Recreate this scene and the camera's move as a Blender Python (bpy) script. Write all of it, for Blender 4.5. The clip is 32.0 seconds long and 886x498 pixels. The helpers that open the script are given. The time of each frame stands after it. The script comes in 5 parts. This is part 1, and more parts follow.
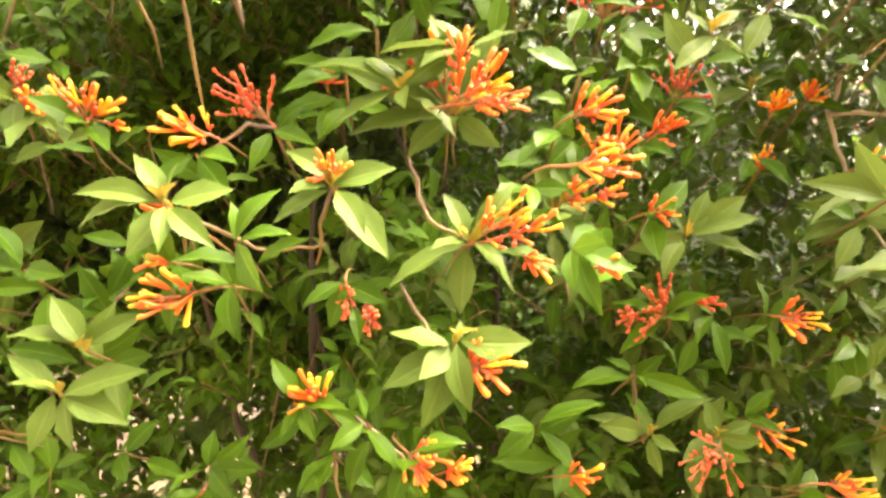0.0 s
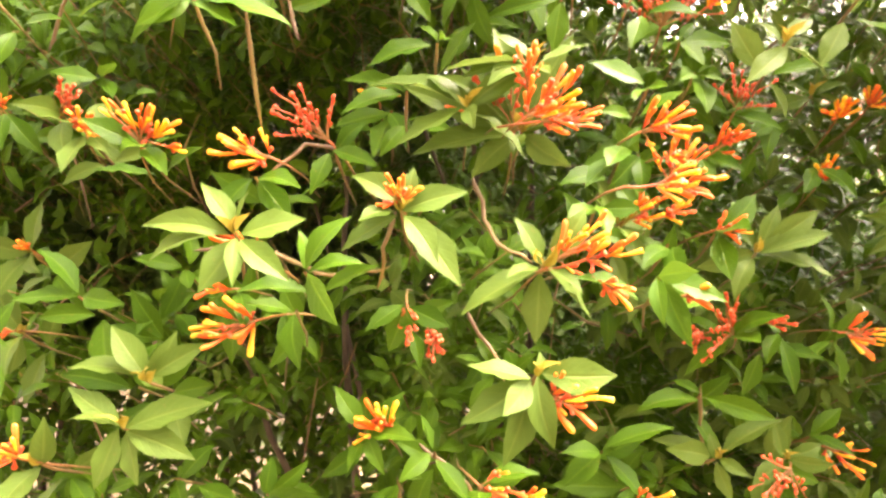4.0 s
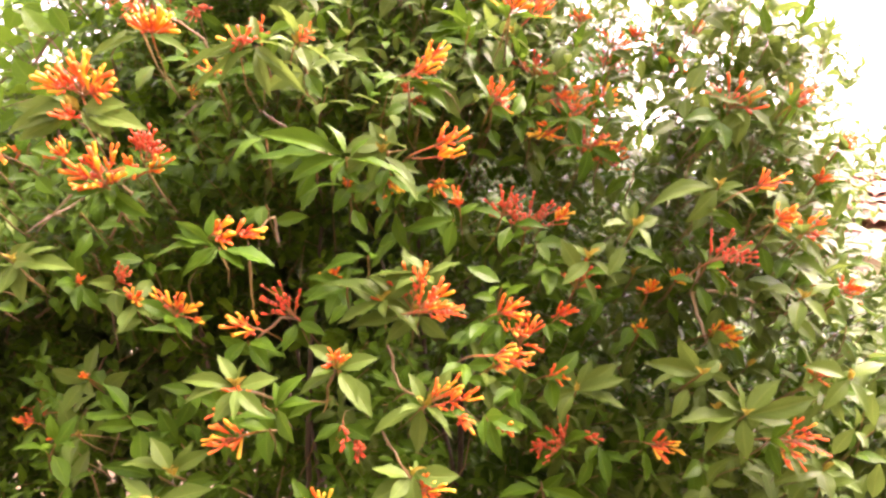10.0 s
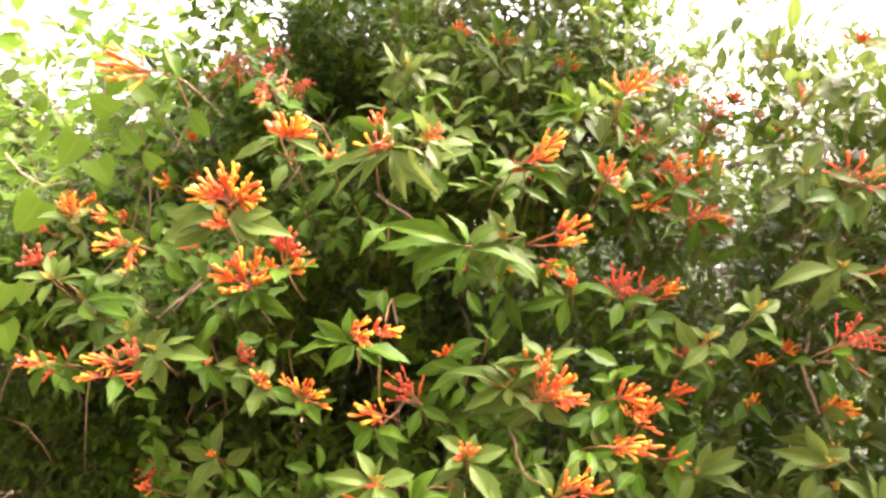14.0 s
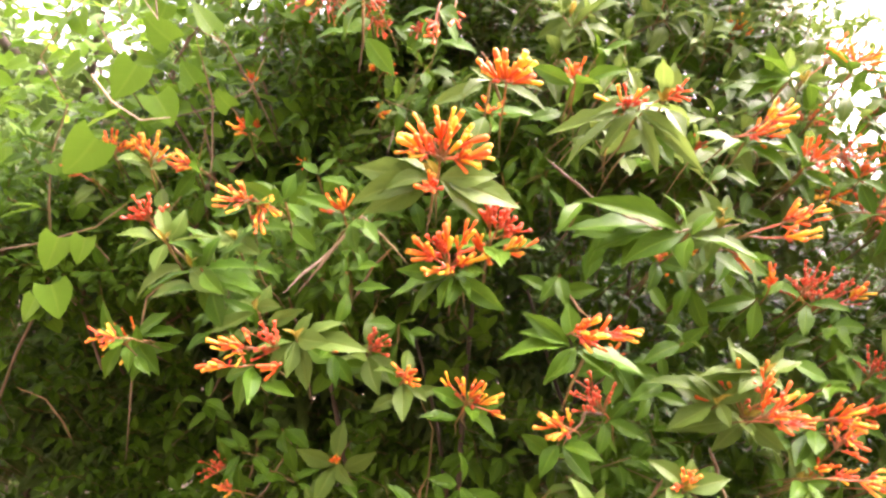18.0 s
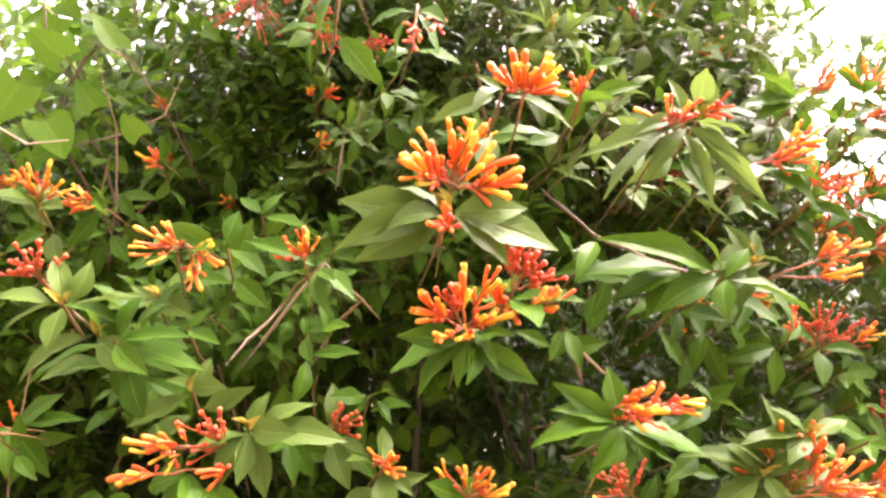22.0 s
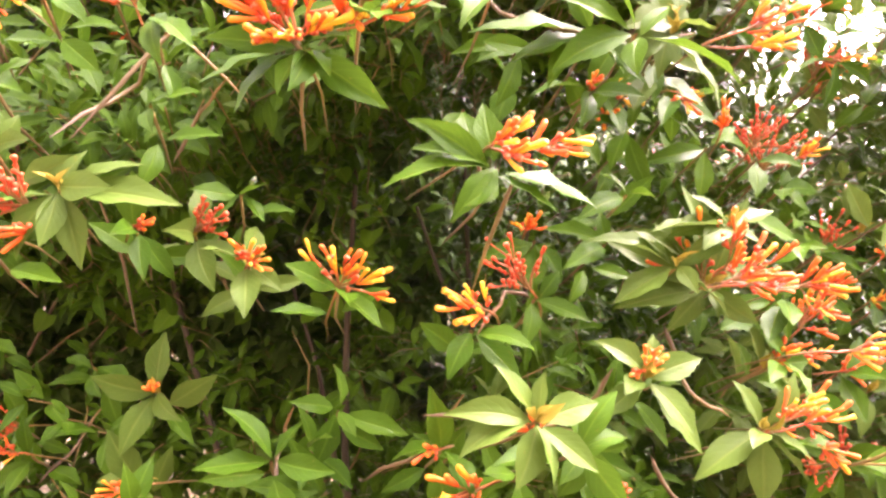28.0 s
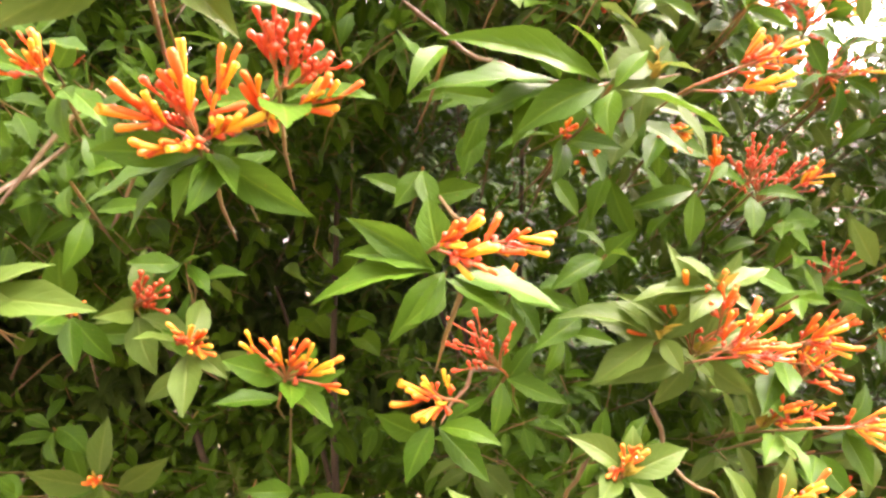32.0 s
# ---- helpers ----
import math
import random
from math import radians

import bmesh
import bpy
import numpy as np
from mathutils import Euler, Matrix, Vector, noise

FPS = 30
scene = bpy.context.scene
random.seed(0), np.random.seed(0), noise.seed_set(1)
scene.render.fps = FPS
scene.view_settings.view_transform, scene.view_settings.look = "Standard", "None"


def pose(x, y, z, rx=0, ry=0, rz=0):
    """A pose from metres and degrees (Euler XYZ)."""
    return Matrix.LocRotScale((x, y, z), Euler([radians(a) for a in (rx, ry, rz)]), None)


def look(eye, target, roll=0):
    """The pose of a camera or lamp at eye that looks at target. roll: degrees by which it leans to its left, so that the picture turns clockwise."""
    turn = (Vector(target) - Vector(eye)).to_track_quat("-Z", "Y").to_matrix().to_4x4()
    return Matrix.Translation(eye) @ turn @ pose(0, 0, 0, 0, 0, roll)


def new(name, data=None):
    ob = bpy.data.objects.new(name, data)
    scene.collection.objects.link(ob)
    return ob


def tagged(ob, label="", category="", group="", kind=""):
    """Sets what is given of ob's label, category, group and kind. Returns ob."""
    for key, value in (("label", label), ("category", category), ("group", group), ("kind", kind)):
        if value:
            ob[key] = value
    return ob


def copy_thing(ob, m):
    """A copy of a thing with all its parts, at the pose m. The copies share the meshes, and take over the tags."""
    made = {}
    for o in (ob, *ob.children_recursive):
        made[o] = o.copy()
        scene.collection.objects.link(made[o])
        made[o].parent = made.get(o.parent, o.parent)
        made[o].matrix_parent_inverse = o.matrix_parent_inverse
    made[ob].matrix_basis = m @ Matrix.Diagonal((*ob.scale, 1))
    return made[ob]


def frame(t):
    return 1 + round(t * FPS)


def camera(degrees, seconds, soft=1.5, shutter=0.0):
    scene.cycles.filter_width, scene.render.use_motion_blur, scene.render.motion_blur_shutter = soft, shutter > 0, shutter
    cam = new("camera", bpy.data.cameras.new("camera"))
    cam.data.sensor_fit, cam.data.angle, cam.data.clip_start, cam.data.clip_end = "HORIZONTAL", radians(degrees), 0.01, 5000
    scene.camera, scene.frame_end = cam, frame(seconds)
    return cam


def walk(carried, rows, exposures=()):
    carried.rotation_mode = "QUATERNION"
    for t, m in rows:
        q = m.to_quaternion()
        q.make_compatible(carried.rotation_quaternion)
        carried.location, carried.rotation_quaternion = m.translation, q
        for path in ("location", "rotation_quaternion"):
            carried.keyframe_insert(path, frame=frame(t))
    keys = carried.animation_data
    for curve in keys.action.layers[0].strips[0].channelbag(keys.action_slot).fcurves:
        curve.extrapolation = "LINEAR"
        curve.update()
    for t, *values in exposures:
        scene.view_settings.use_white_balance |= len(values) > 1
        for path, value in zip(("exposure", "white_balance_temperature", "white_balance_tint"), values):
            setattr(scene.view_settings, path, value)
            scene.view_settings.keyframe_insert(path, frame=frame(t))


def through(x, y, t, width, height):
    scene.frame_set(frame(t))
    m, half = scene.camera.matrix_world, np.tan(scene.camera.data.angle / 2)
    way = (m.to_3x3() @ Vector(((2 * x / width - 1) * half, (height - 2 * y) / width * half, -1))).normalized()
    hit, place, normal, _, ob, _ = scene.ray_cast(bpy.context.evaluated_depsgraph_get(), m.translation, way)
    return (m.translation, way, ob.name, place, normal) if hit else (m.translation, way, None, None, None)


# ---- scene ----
cam = camera(67.3, 32.0, soft=2.6, shutter=0.5)
METRES, EYE, TILT, LEAN, TURN = 2.0, 1.5, 2.0, 0.0, 0.0
ROWS = [
    (0.0, 0.0, 0.0, 0.0, -0.0, -0.0, -0.0),
    (0.5, 0.0029, -0.0004, 0.01, -0.17, 0.64, 0.73),
    (1.0, -0.002, 0.0136, 0.0044, -0.12, -0.71, 0.97),
    (1.5, -0.0004, 0.0226, 0.0021, -0.63, -1.25, 1.05),
    (2.0, -0.0064, 0.0221, 0.0014, -0.26, -1.21, 0.6),
    (2.5, -0.0098, 0.0225, 0.003, -0.09, -1.05, 0.32),
    (3.0, -0.0178, 0.0215, 0.0036, 0.44, -0.95, 0.4),
    (3.5, -0.0284, 0.0174, 0.0132, 0.67, -0.67, 0.63),
    (5.5, -0.0044, -0.0196, 0.0073, 1.37, 0.33, -0.13),
    (6.0, 0.0042, -0.031, 0.0012, 1.39, 0.86, -0.36),
    (6.5, 0.0116, -0.0474, 0.0, 2.05, 0.87, -0.44),
    (7.0, 0.0162, -0.0665, 0.0082, 2.55, -0.06, 0.04),
    (7.5, 0.0213, -0.0799, 0.017, 1.68, -0.15, 0.1),
    (8.0, 0.0243, -0.0968, 0.032, 0.58, 1.01, -0.4),
    (8.5, 0.0279, -0.1189, 0.0494, -0.57, 2.51, -0.11),
    (9.0, 0.0307, -0.1383, 0.0567, -1.47, 4.28, 0.01),
    (9.5, 0.0279, -0.1516, 0.0602, -2.05, 5.37, -0.54),
    (10.0, 0.0139, -0.1699, 0.0603, -1.17, 6.09, -0.73),
    (10.5, 0.0065, -0.1721, 0.0618, -1.82, 5.5, -0.48),
    (11.0, -0.0013, -0.1746, 0.064, -1.34, 5.63, -0.76),
    (11.5, -0.0095, -0.1915, 0.0665, -0.44, 5.53, -0.7),
    (12.0, -0.0188, -0.1943, 0.0706, 0.17, 5.29, -0.11),
    (12.5, -0.0299, -0.1956, 0.0789, 1.27, 6.07, 0.22),
    (13.0, -0.0393, -0.1913, 0.085, 1.77, 6.26, -0.02),
    (13.5, -0.0467, -0.188, 0.0992, 2.29, 6.98, -0.64),
    (15.5, -0.0413, -0.1732, 0.1378, 2.05, 6.27, -0.42),
    (16.0, -0.0431, -0.1704, 0.1222, 1.62, 4.85, -0.12),
    (16.5, -0.078, -0.155, 0.1201, 1.5, 4.5, -0.73),
    (17.0, -0.1349, -0.1264, 0.1241, 0.43, 4.35, -1.65),
    (17.5, -0.1876, -0.1029, 0.1277, -1.31, 4.29, -2.44),
    (18.0, -0.205, -0.0987, 0.123, -2.2, 4.62, -3.99),
    (18.5, -0.2091, -0.0818, 0.1268, -4.38, 4.98, -2.47),
    (19.0, -0.2507, -0.0525, 0.121, -5.62, 5.62, -2.76),
    (19.5, -0.2618, -0.0234, 0.1175, -7.8, 6.25, -3.45),
    (20.0, -0.2596, -0.0107, 0.1264, -10.07, 7.46, -3.49),
    (20.5, -0.2571, -0.0019, 0.1383, -10.93, 7.51, -2.19),
    (21.0, -0.2528, -0.0018, 0.1398, -10.18, 7.69, -1.34),
    (21.5, -0.2475, -0.0081, 0.1384, -9.89, 8.33, -1.17),
    (22.0, -0.2435, -0.0143, 0.1338, -10.04, 8.48, -1.65),
    (22.5, -0.2391, -0.0122, 0.1287, -10.23, 8.3, -1.96),
    (23.0, -0.2351, -0.0128, 0.1213, -10.37, 8.1, -2.83),
    (23.5, -0.2288, -0.0115, 0.1157, -10.53, 7.31, -2.83),
    (24.0, -0.2222, -0.0081, 0.1093, -10.61, 6.58, -2.63),
    (24.5, -0.2168, -0.0104, 0.1058, -10.58, 6.17, -2.5),
    (25.0, -0.2102, -0.0064, 0.0941, -10.28, 4.99, -2.36),
    (25.5, -0.204, 0.0029, 0.0758, -10.67, 3.36, -2.53),
    (27.5, -0.1867, 0.0324, 0.0642, -11.64, 2.61, -0.74),
    (28.0, -0.1851, 0.0292, 0.0663, -11.79, 2.49, -1.08),
    (28.5, -0.1839, 0.0211, 0.0623, -11.68, 2.6, -1.76),
    (29.0, -0.1824, 0.0119, 0.0724, -11.97, 3.04, -1.88),
    (29.5, -0.1797, 0.0027, 0.0808, -12.08, 3.03, -1.0),
    (30.0, -0.1744, -0.0043, 0.0862, -12.36, 3.61, -0.77),
    (30.5, -0.1742, 0.0128, 0.095, -11.56, 3.35, 0.6),
    (31.0, -0.1711, 0.0326, 0.1077, -11.33, 2.45, 0.96),
    (31.5, -0.1679, 0.0419, 0.1128, -11.2, 1.46, 1.16),
    (32.0, -0.1598, 0.0519, 0.1122, -11.08, -0.17, 0.4),
]
walk(cam, [(t, pose(0, 0, EYE, TILT, LEAN, TURN) @ pose(METRES * x, METRES * y, METRES * z, 90 + pitch, roll, yaw)) for t, x, y, z, yaw, pitch, roll in ROWS],
     exposures=[(0.0, 4.77, 8100, 29), (3.5, 4.82, 8100, 29), (6.0, 4.88, 7800, 30), (7.0, 4.86, 7700, 32), (8.0, 4.77, 7700, 35), (10.0, 4.12, 7500, 50), (12.0, 4.12, 7300, 45), (16.0, 4.11, 6950, 44), (18.0, 4.17, 6950, 42), (19.0, 4.12, 7000, 38), (20.0, 4.2, 7000, 38), (21.0, 4.3, 7000, 36), (22.0, 4.02, 7000, 38), (23.0, 3.94, 7050, 41), (24.0, 4.12, 7050, 39), (25.0, 4.16, 7050, 38), (28.0, 4.67, 7150, 44), (29.0, 4.62, 7100, 41), (30.0, 4.43, 7100, 41), (31.0, 4.32, 7200, 42), (32.0, 4.44, 7200, 37)])

# ---- light: a bright, thinly clouded sky ----
SUN_UP, SUN_TURN = radians(60), radians(76)
world = bpy.data.worlds.new("sky")
scene.world = world
world.use_nodes = True
wn = world.node_tree
sky = wn.nodes.new("ShaderNodeTexSky")
sky.sky_type, sky.sun_disc = "NISHITA", False
sky.sun_elevation, sky.sun_rotation = SUN_UP, SUN_TURN
sky.air_density, sky.dust_density, sky.ozone_density = 1.0, 7.0, 1.0
cloud = wn.nodes.new("ShaderNodeRGBToBW")
veil = wn.nodes.new("ShaderNodeMix")
veil.data_type = "RGBA"
veil.inputs[0].default_value = 0.75
wn.links.new(sky.outputs[0], cloud.inputs[0])
wn.links.new(sky.outputs[0], veil.inputs[6])
wn.links.new(cloud.outputs[0], veil.inputs[7])
wn.links.new(veil.outputs[2], wn.nodes["Background"].inputs[0])
wn.nodes["Background"].inputs[1].default_value = 0.15
sun_data = bpy.data.lights.new("sun", "SUN")
sun_data.energy, sun_data.angle, sun_data.color = 0.4, radians(50), (1.0, 0.95, 0.86)
sun = new("sun", sun_data)
to_sun = Vector((math.sin(SUN_TURN) * math.cos(SUN_UP), math.cos(SUN_TURN) * math.cos(SUN_UP), math.sin(SUN_UP)))
sun.matrix_world = look(to_sun * 30, (0, 0, 0))


# ---- materials ----
def material(name):
    m = bpy.data.materials.new(name)
    m.use_nodes = True
    return m, m.node_tree, m.node_tree.nodes["Principled BSDF"]


def add(nt, kind, **values):
    n = nt.nodes.new("ShaderNode" + kind)
    for k, v in values.items():
        setattr(n, k, v)
    return n


def maths(nt, op, a, b=None):
    n = add(nt, "Math", operation=op)
    for i, v in enumerate((a, b)):
        if v is None:
            continue
        if isinstance(v, (int, float)):
            n.inputs[i].default_value = v
        else:
            nt.links.new(v, n.inputs[i])
    return n.outputs[0]


def mixed(nt, fac, a, b):
    n = add(nt, "Mix", data_type="RGBA")
    for i, v in ((0, fac), (6, a), (7, b)):
        if isinstance(v, (int, float)):
            n.inputs[i].default_value = v
        elif isinstance(v, tuple):
            n.inputs[i].default_value = (*v, 1)
        else:
            nt.links.new(v, n.inputs[i])
    return n.outputs[2]


def chance(nt):
    """A number that differs from piece to piece."""
    a = add(nt, "ObjectInfo").outputs["Random"]
    b = add(nt, "NewGeometry").outputs["Random Per Island"]
    return maths(nt, "FRACT", maths(nt, "ADD", a, b))


def noise_of(nt, scale, detail=3.0, where="world"):
    n = add(nt, "TexNoise")
    n.inputs["Scale"].default_value, n.inputs["Detail"].default_value = scale, detail
    if where == "world":
        nt.links.new(add(nt, "NewGeometry").outputs["Position"], n.inputs["Vector"])
    return n.outputs["Fac"]


def leaf_material(name, deep, pale, under, rough=0.36, through=0.24, veins=7.0, gloss=0.13):
    m, nt, bsdf = material(name)
    uv = add(nt, "SeparateXYZ")
    nt.links.new(add(nt, "UVMap").outputs[0], uv.inputs[0])
    across = maths(nt, "ABSOLUTE", maths(nt, "SUBTRACT", uv.outputs[0], 0.5))
    wave = maths(nt, "SINE", maths(nt, "MULTIPLY", maths(nt, "SUBTRACT", uv.outputs[1], maths(nt, "MULTIPLY", maths(nt, "POWER", across, 1.4), 0.8)), 6.283 * veins))
    vein = maths(nt, "POWER", maths(nt, "MAXIMUM", wave, 0.0), 5.0)
    rib = maths(nt, "SUBTRACT", 1.0, maths(nt, "MINIMUM", maths(nt, "MULTIPLY", across, 14.0), 1.0))
    lines = maths(nt, "MAXIMUM", maths(nt, "MULTIPLY", vein, 0.2), rib)
    r = chance(nt)
    tone = maths(nt, "MULTIPLY", maths(nt, "ADD", r, noise_of(nt, 9.0)), 0.55)
    base = mixed(nt, tone, deep, pale)
    base = mixed(nt, maths(nt, "MULTIPLY", lines, 0.45), base, under)
    speck = maths(nt, "GREATER_THAN", noise_of(nt, 240.0, 2.0), 0.71)
    base = mixed(nt, maths(nt, "MULTIPLY", speck, 0.35), base, (0.16, 0.12, 0.03))
    nt.links.new(base, bsdf.inputs["Base Color"])
    nt.links.new(maths(nt, "ADD", maths(nt, "MULTIPLY", noise_of(nt, 60.0), 0.25), rough - 0.1), bsdf.inputs["Roughness"])
    bsdf.inputs["Specular IOR Level"].default_value = gloss
    bump = add(nt, "Bump")
    bump.inputs["Strength"].default_value, bump.inputs["Distance"].default_value = 0.35, 0.002
    nt.links.new(maths(nt, "SUBTRACT", maths(nt, "MULTIPLY", noise_of(nt, 320.0), 0.25), lines), bump.inputs["Height"])
    nt.links.new(bump.outputs[0], bsdf.inputs["Normal"])
    glow = add(nt, "BsdfTranslucent")
    nt.links.new(mixed(nt, 0.5, base, under), glow.inputs[0])
    mix = add(nt, "MixShader")
    mix.inputs[0].default_value = through
    nt.links.new(bsdf.outputs[0], mix.inputs[1])
    nt.links.new(glow.outputs[0], mix.inputs[2])
    nt.links.new(mix.outputs[0], nt.nodes["Material Output"].inputs[0])
    return m


def ramp_material(name, stops, shifted, rough=0.45, through=0.2):
    """A petal or stem whose colour runs along its length; single pieces lean towards the second row of colours."""
    m, nt, bsdf = material(name)
    uv = add(nt, "SeparateXYZ")
    nt.links.new(add(nt, "UVMap").outputs[0], uv.inputs[0])
    outs = []
    for row in (stops, shifted):
        ramp = add(nt, "ValToRGB")
        e = ramp.color_ramp.elements
        for i, (p, c) in enumerate(row):
            el = e[i] if i < 2 else e.new(p)
            el.position, el.color = p, (*c, 1)
        nt.links.new(uv.outputs[1], ramp.inputs[0])
        outs.append(ramp.outputs[0])
    base = mixed(nt, chance(nt), outs[0], outs[1])
    base = mixed(nt, maths(nt, "MULTIPLY", noise_of(nt, 180.0), 0.3), base, tuple(0.6 * v for v in stops[0][1]))
    nt.links.new(base, bsdf.inputs["Base Color"])
    bsdf.inputs["Roughness"].default_value = rough
    bump = add(nt, "Bump")
    bump.inputs["Strength"].default_value, bump.inputs["Distance"].default_value = 0.3, 0.001
    nt.links.new(noise_of(nt, 500.0), bump.inputs["Height"])
    nt.links.new(bump.outputs[0], bsdf.inputs["Normal"])
    glow = add(nt, "BsdfTranslucent")
    nt.links.new(base, glow.inputs[0])
    mix = add(nt, "MixShader")
    mix.inputs[0].default_value = through
    nt.links.new(bsdf.outputs[0], mix.inputs[1])
    nt.links.new(glow.outputs[0], mix.inputs[2])
    nt.links.new(mix.outputs[0], nt.nodes["Material Output"].inputs[0])
    return m


def rough_material(name, a, b, coarse, fine, rough=0.85, depth=0.01):
    m, nt, bsdf = material(name)
    base = mixed(nt, noise_of(nt, coarse), a, b)
    base = mixed(nt, maths(nt, "MULTIPLY", noise_of(nt, fine), 0.5), base, tuple(0.55 * v for v in a))
    nt.links.new(base, bsdf.inputs["Base Color"])
    bsdf.inputs["Roughness"].default_value = rough
    bump = add(nt, "Bump")
    bump.inputs["Strength"].default_value, bump.inputs["Distance"].default_value = 0.6, depth
    nt.links.new(noise_of(nt, fine), bump.inputs["Height"])
    nt.links.new(bump.outputs[0], bsdf.inputs["Normal"])
    return m


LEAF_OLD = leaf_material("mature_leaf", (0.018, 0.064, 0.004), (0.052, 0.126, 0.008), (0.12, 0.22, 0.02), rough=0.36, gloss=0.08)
# young leaves; also massed on the right and top, where it stands for light
LEAF_PALE = leaf_material("young_and_lit_leaf", (0.047, 0.102, 0.012), (0.080, 0.144, 0.023), (0.155, 0.215, 0.045), rough=0.42, through=0.3)
LEAF_TIP = leaf_material("budding_leaf", (0.24, 0.20, 0.025), (0.32, 0.29, 0.05), (0.38, 0.24, 0.05), rough=0.42)
LEAF_VINE = leaf_material("vine_leaf", (0.05, 0.15, 0.010), (0.13, 0.27, 0.020), (0.20, 0.34, 0.035), through=0.5, veins=4.0)
LEAF_FAR = leaf_material("tree_leaf", (0.030, 0.070, 0.015), (0.075, 0.140, 0.030), (0.15, 0.22, 0.05))
TUBE = ramp_material("corolla", [(0.0, (0.72, 0.09, 0.015)), (0.5, (0.86, 0.23, 0.018)), (1.0, (0.92, 0.50, 0.03))],
                     [(0.0, (0.72, 0.10, 0.012)), (0.30, (0.86, 0.34, 0.02)), (1.0, (0.90, 0.66, 0.05))])
TUBE_GOLD = ramp_material("golden_corolla", [(0.0, (0.78, 0.20, 0.015)), (0.25, (0.88, 0.42, 0.02)), (1.0, (0.92, 0.66, 0.05))],
                          [(0.0, (0.82, 0.28, 0.02)), (0.2, (0.90, 0.56, 0.03)), (1.0, (0.93, 0.76, 0.10))])
TUBE_RED = ramp_material("young_corolla", [(0.0, (0.70, 0.075, 0.018)), (0.6, (0.84, 0.155, 0.022)), (1.0, (0.89, 0.31, 0.03))],
                         [(0.0, (0.74, 0.10, 0.018)), (0.6, (0.87, 0.22, 0.022)), (1.0, (0.90, 0.42, 0.03))])
BUD = ramp_material("flower_bud", [(0.0, (0.50, 0.05, 0.02)), (0.6, (0.66, 0.08, 0.02)), (1.0, (0.82, 0.32, 0.14))],
                    [(0.0, (0.56, 0.07, 0.02)), (0.7, (0.74, 0.12, 0.03)), (1.0, (0.82, 0.40, 0.22))])
STALK = ramp_material("flower_stalk", [(0.0, (0.09, 0.07, 0.02)), (0.55, (0.26, 0.11, 0.035)), (1.0, (0.55, 0.08, 0.03))], [(0.0, (0.08, 0.08, 0.025)), (0.5, (0.24, 0.14, 0.04)), (1.0, (0.60, 0.13, 0.04))], rough=0.5, through=0.05)
TWIG = ramp_material("green_twig", [(0.0, (0.08, 0.045, 0.022)), (0.5, (0.14, 0.085, 0.032)), (1.0, (0.26, 0.12, 0.04))],
                     [(0.0, (0.10, 0.06, 0.03)), (0.5, (0.17, 0.13, 0.045)), (1.0, (0.24, 0.17, 0.05))], rough=0.6, through=0.0)
DRY = ramp_material("dry_twig", [(0.0, (0.40, 0.33, 0.22)), (1.0, (0.46, 0.38, 0.24))], [(0.0, (0.36, 0.27, 0.17)), (1.0, (0.42, 0.34, 0.2))], rough=0.7, through=0.0)
BARK = rough_material("bark", (0.042, 0.030, 0.019), (0.095, 0.068, 0.044), 14.0, 120.0, depth=0.004)
GROUND = rough_material("dry_ground", (0.060, 0.038, 0.009), (0.105, 0.070, 0.017), 1.3, 22.0, depth=0.02)
WALL = rough_material("white_render", (0.72, 0.70, 0.66), (0.80, 0.78, 0.74), 1.2, 60.0, depth=0.002)
TILE = rough_material("clay_tile", (0.30, 0.13, 0.08), (0.42, 0.22, 0.14), 2.5, 40.0, depth=0.004)
WOOD = rough_material("painted_wood", (0.60, 0.58, 0.54), (0.70, 0.68, 0.64), 3.0, 90.0, rough=0.6, depth=0.002)
GLASS, _, glass_bsdf = material("window_glass")
glass_bsdf.inputs["Base Color"].default_value = (0.03, 0.04, 0.045, 1)
glass_bsdf.inputs["Roughness"].default_value = 0.06


# ---- geometry helpers ----
class Geo:
    """Gathers pieces for one mesh: corners, faces and texture places."""

    def __init__(self):
        self.v, self.f, self.uv, self.n = [], [], [], 0

    def put(self, v, f, uv):
        self.v.append(v)
        self.f.append(f + self.n)
        self.uv.append(uv)
        self.n += len(v)

    def mesh(self, name, mat):
        v, f, uv = np.concatenate(self.v), np.concatenate(self.f), np.concatenate(self.uv)
        me = bpy.data.meshes.new(name)
        me.vertices.add(len(v))
        me.vertices.foreach_set("co", v.astype(np.float32).ravel())
        me.loops.add(f.size)
        me.loops.foreach_set("vertex_index", f.astype(np.int32).ravel())
        me.polygons.add(len(f))
        me.polygons.foreach_set("loop_start", np.arange(0, f.size, f.shape[1], dtype=np.int32))
        layer = me.uv_layers.new(name="UVMap")
        layer.data.foreach_set("uv", uv[f.ravel()].astype(np.float32).ravel())
        me.polygons.foreach_set("use_smooth", np.ones(len(f), dtype=bool))
        me.update(calc_edges=True)
        me.materials.append(mat)
        return me


def quads(rows, cols, closed=False):
    out = []
    for i in range(rows - 1):
        for j in range(cols if closed else cols - 1):
            k = (j + 1) % cols
            out.append((i * cols + j, i * cols + k, (i + 1) * cols + k, (i + 1) * cols + j))
    return np.array(out)


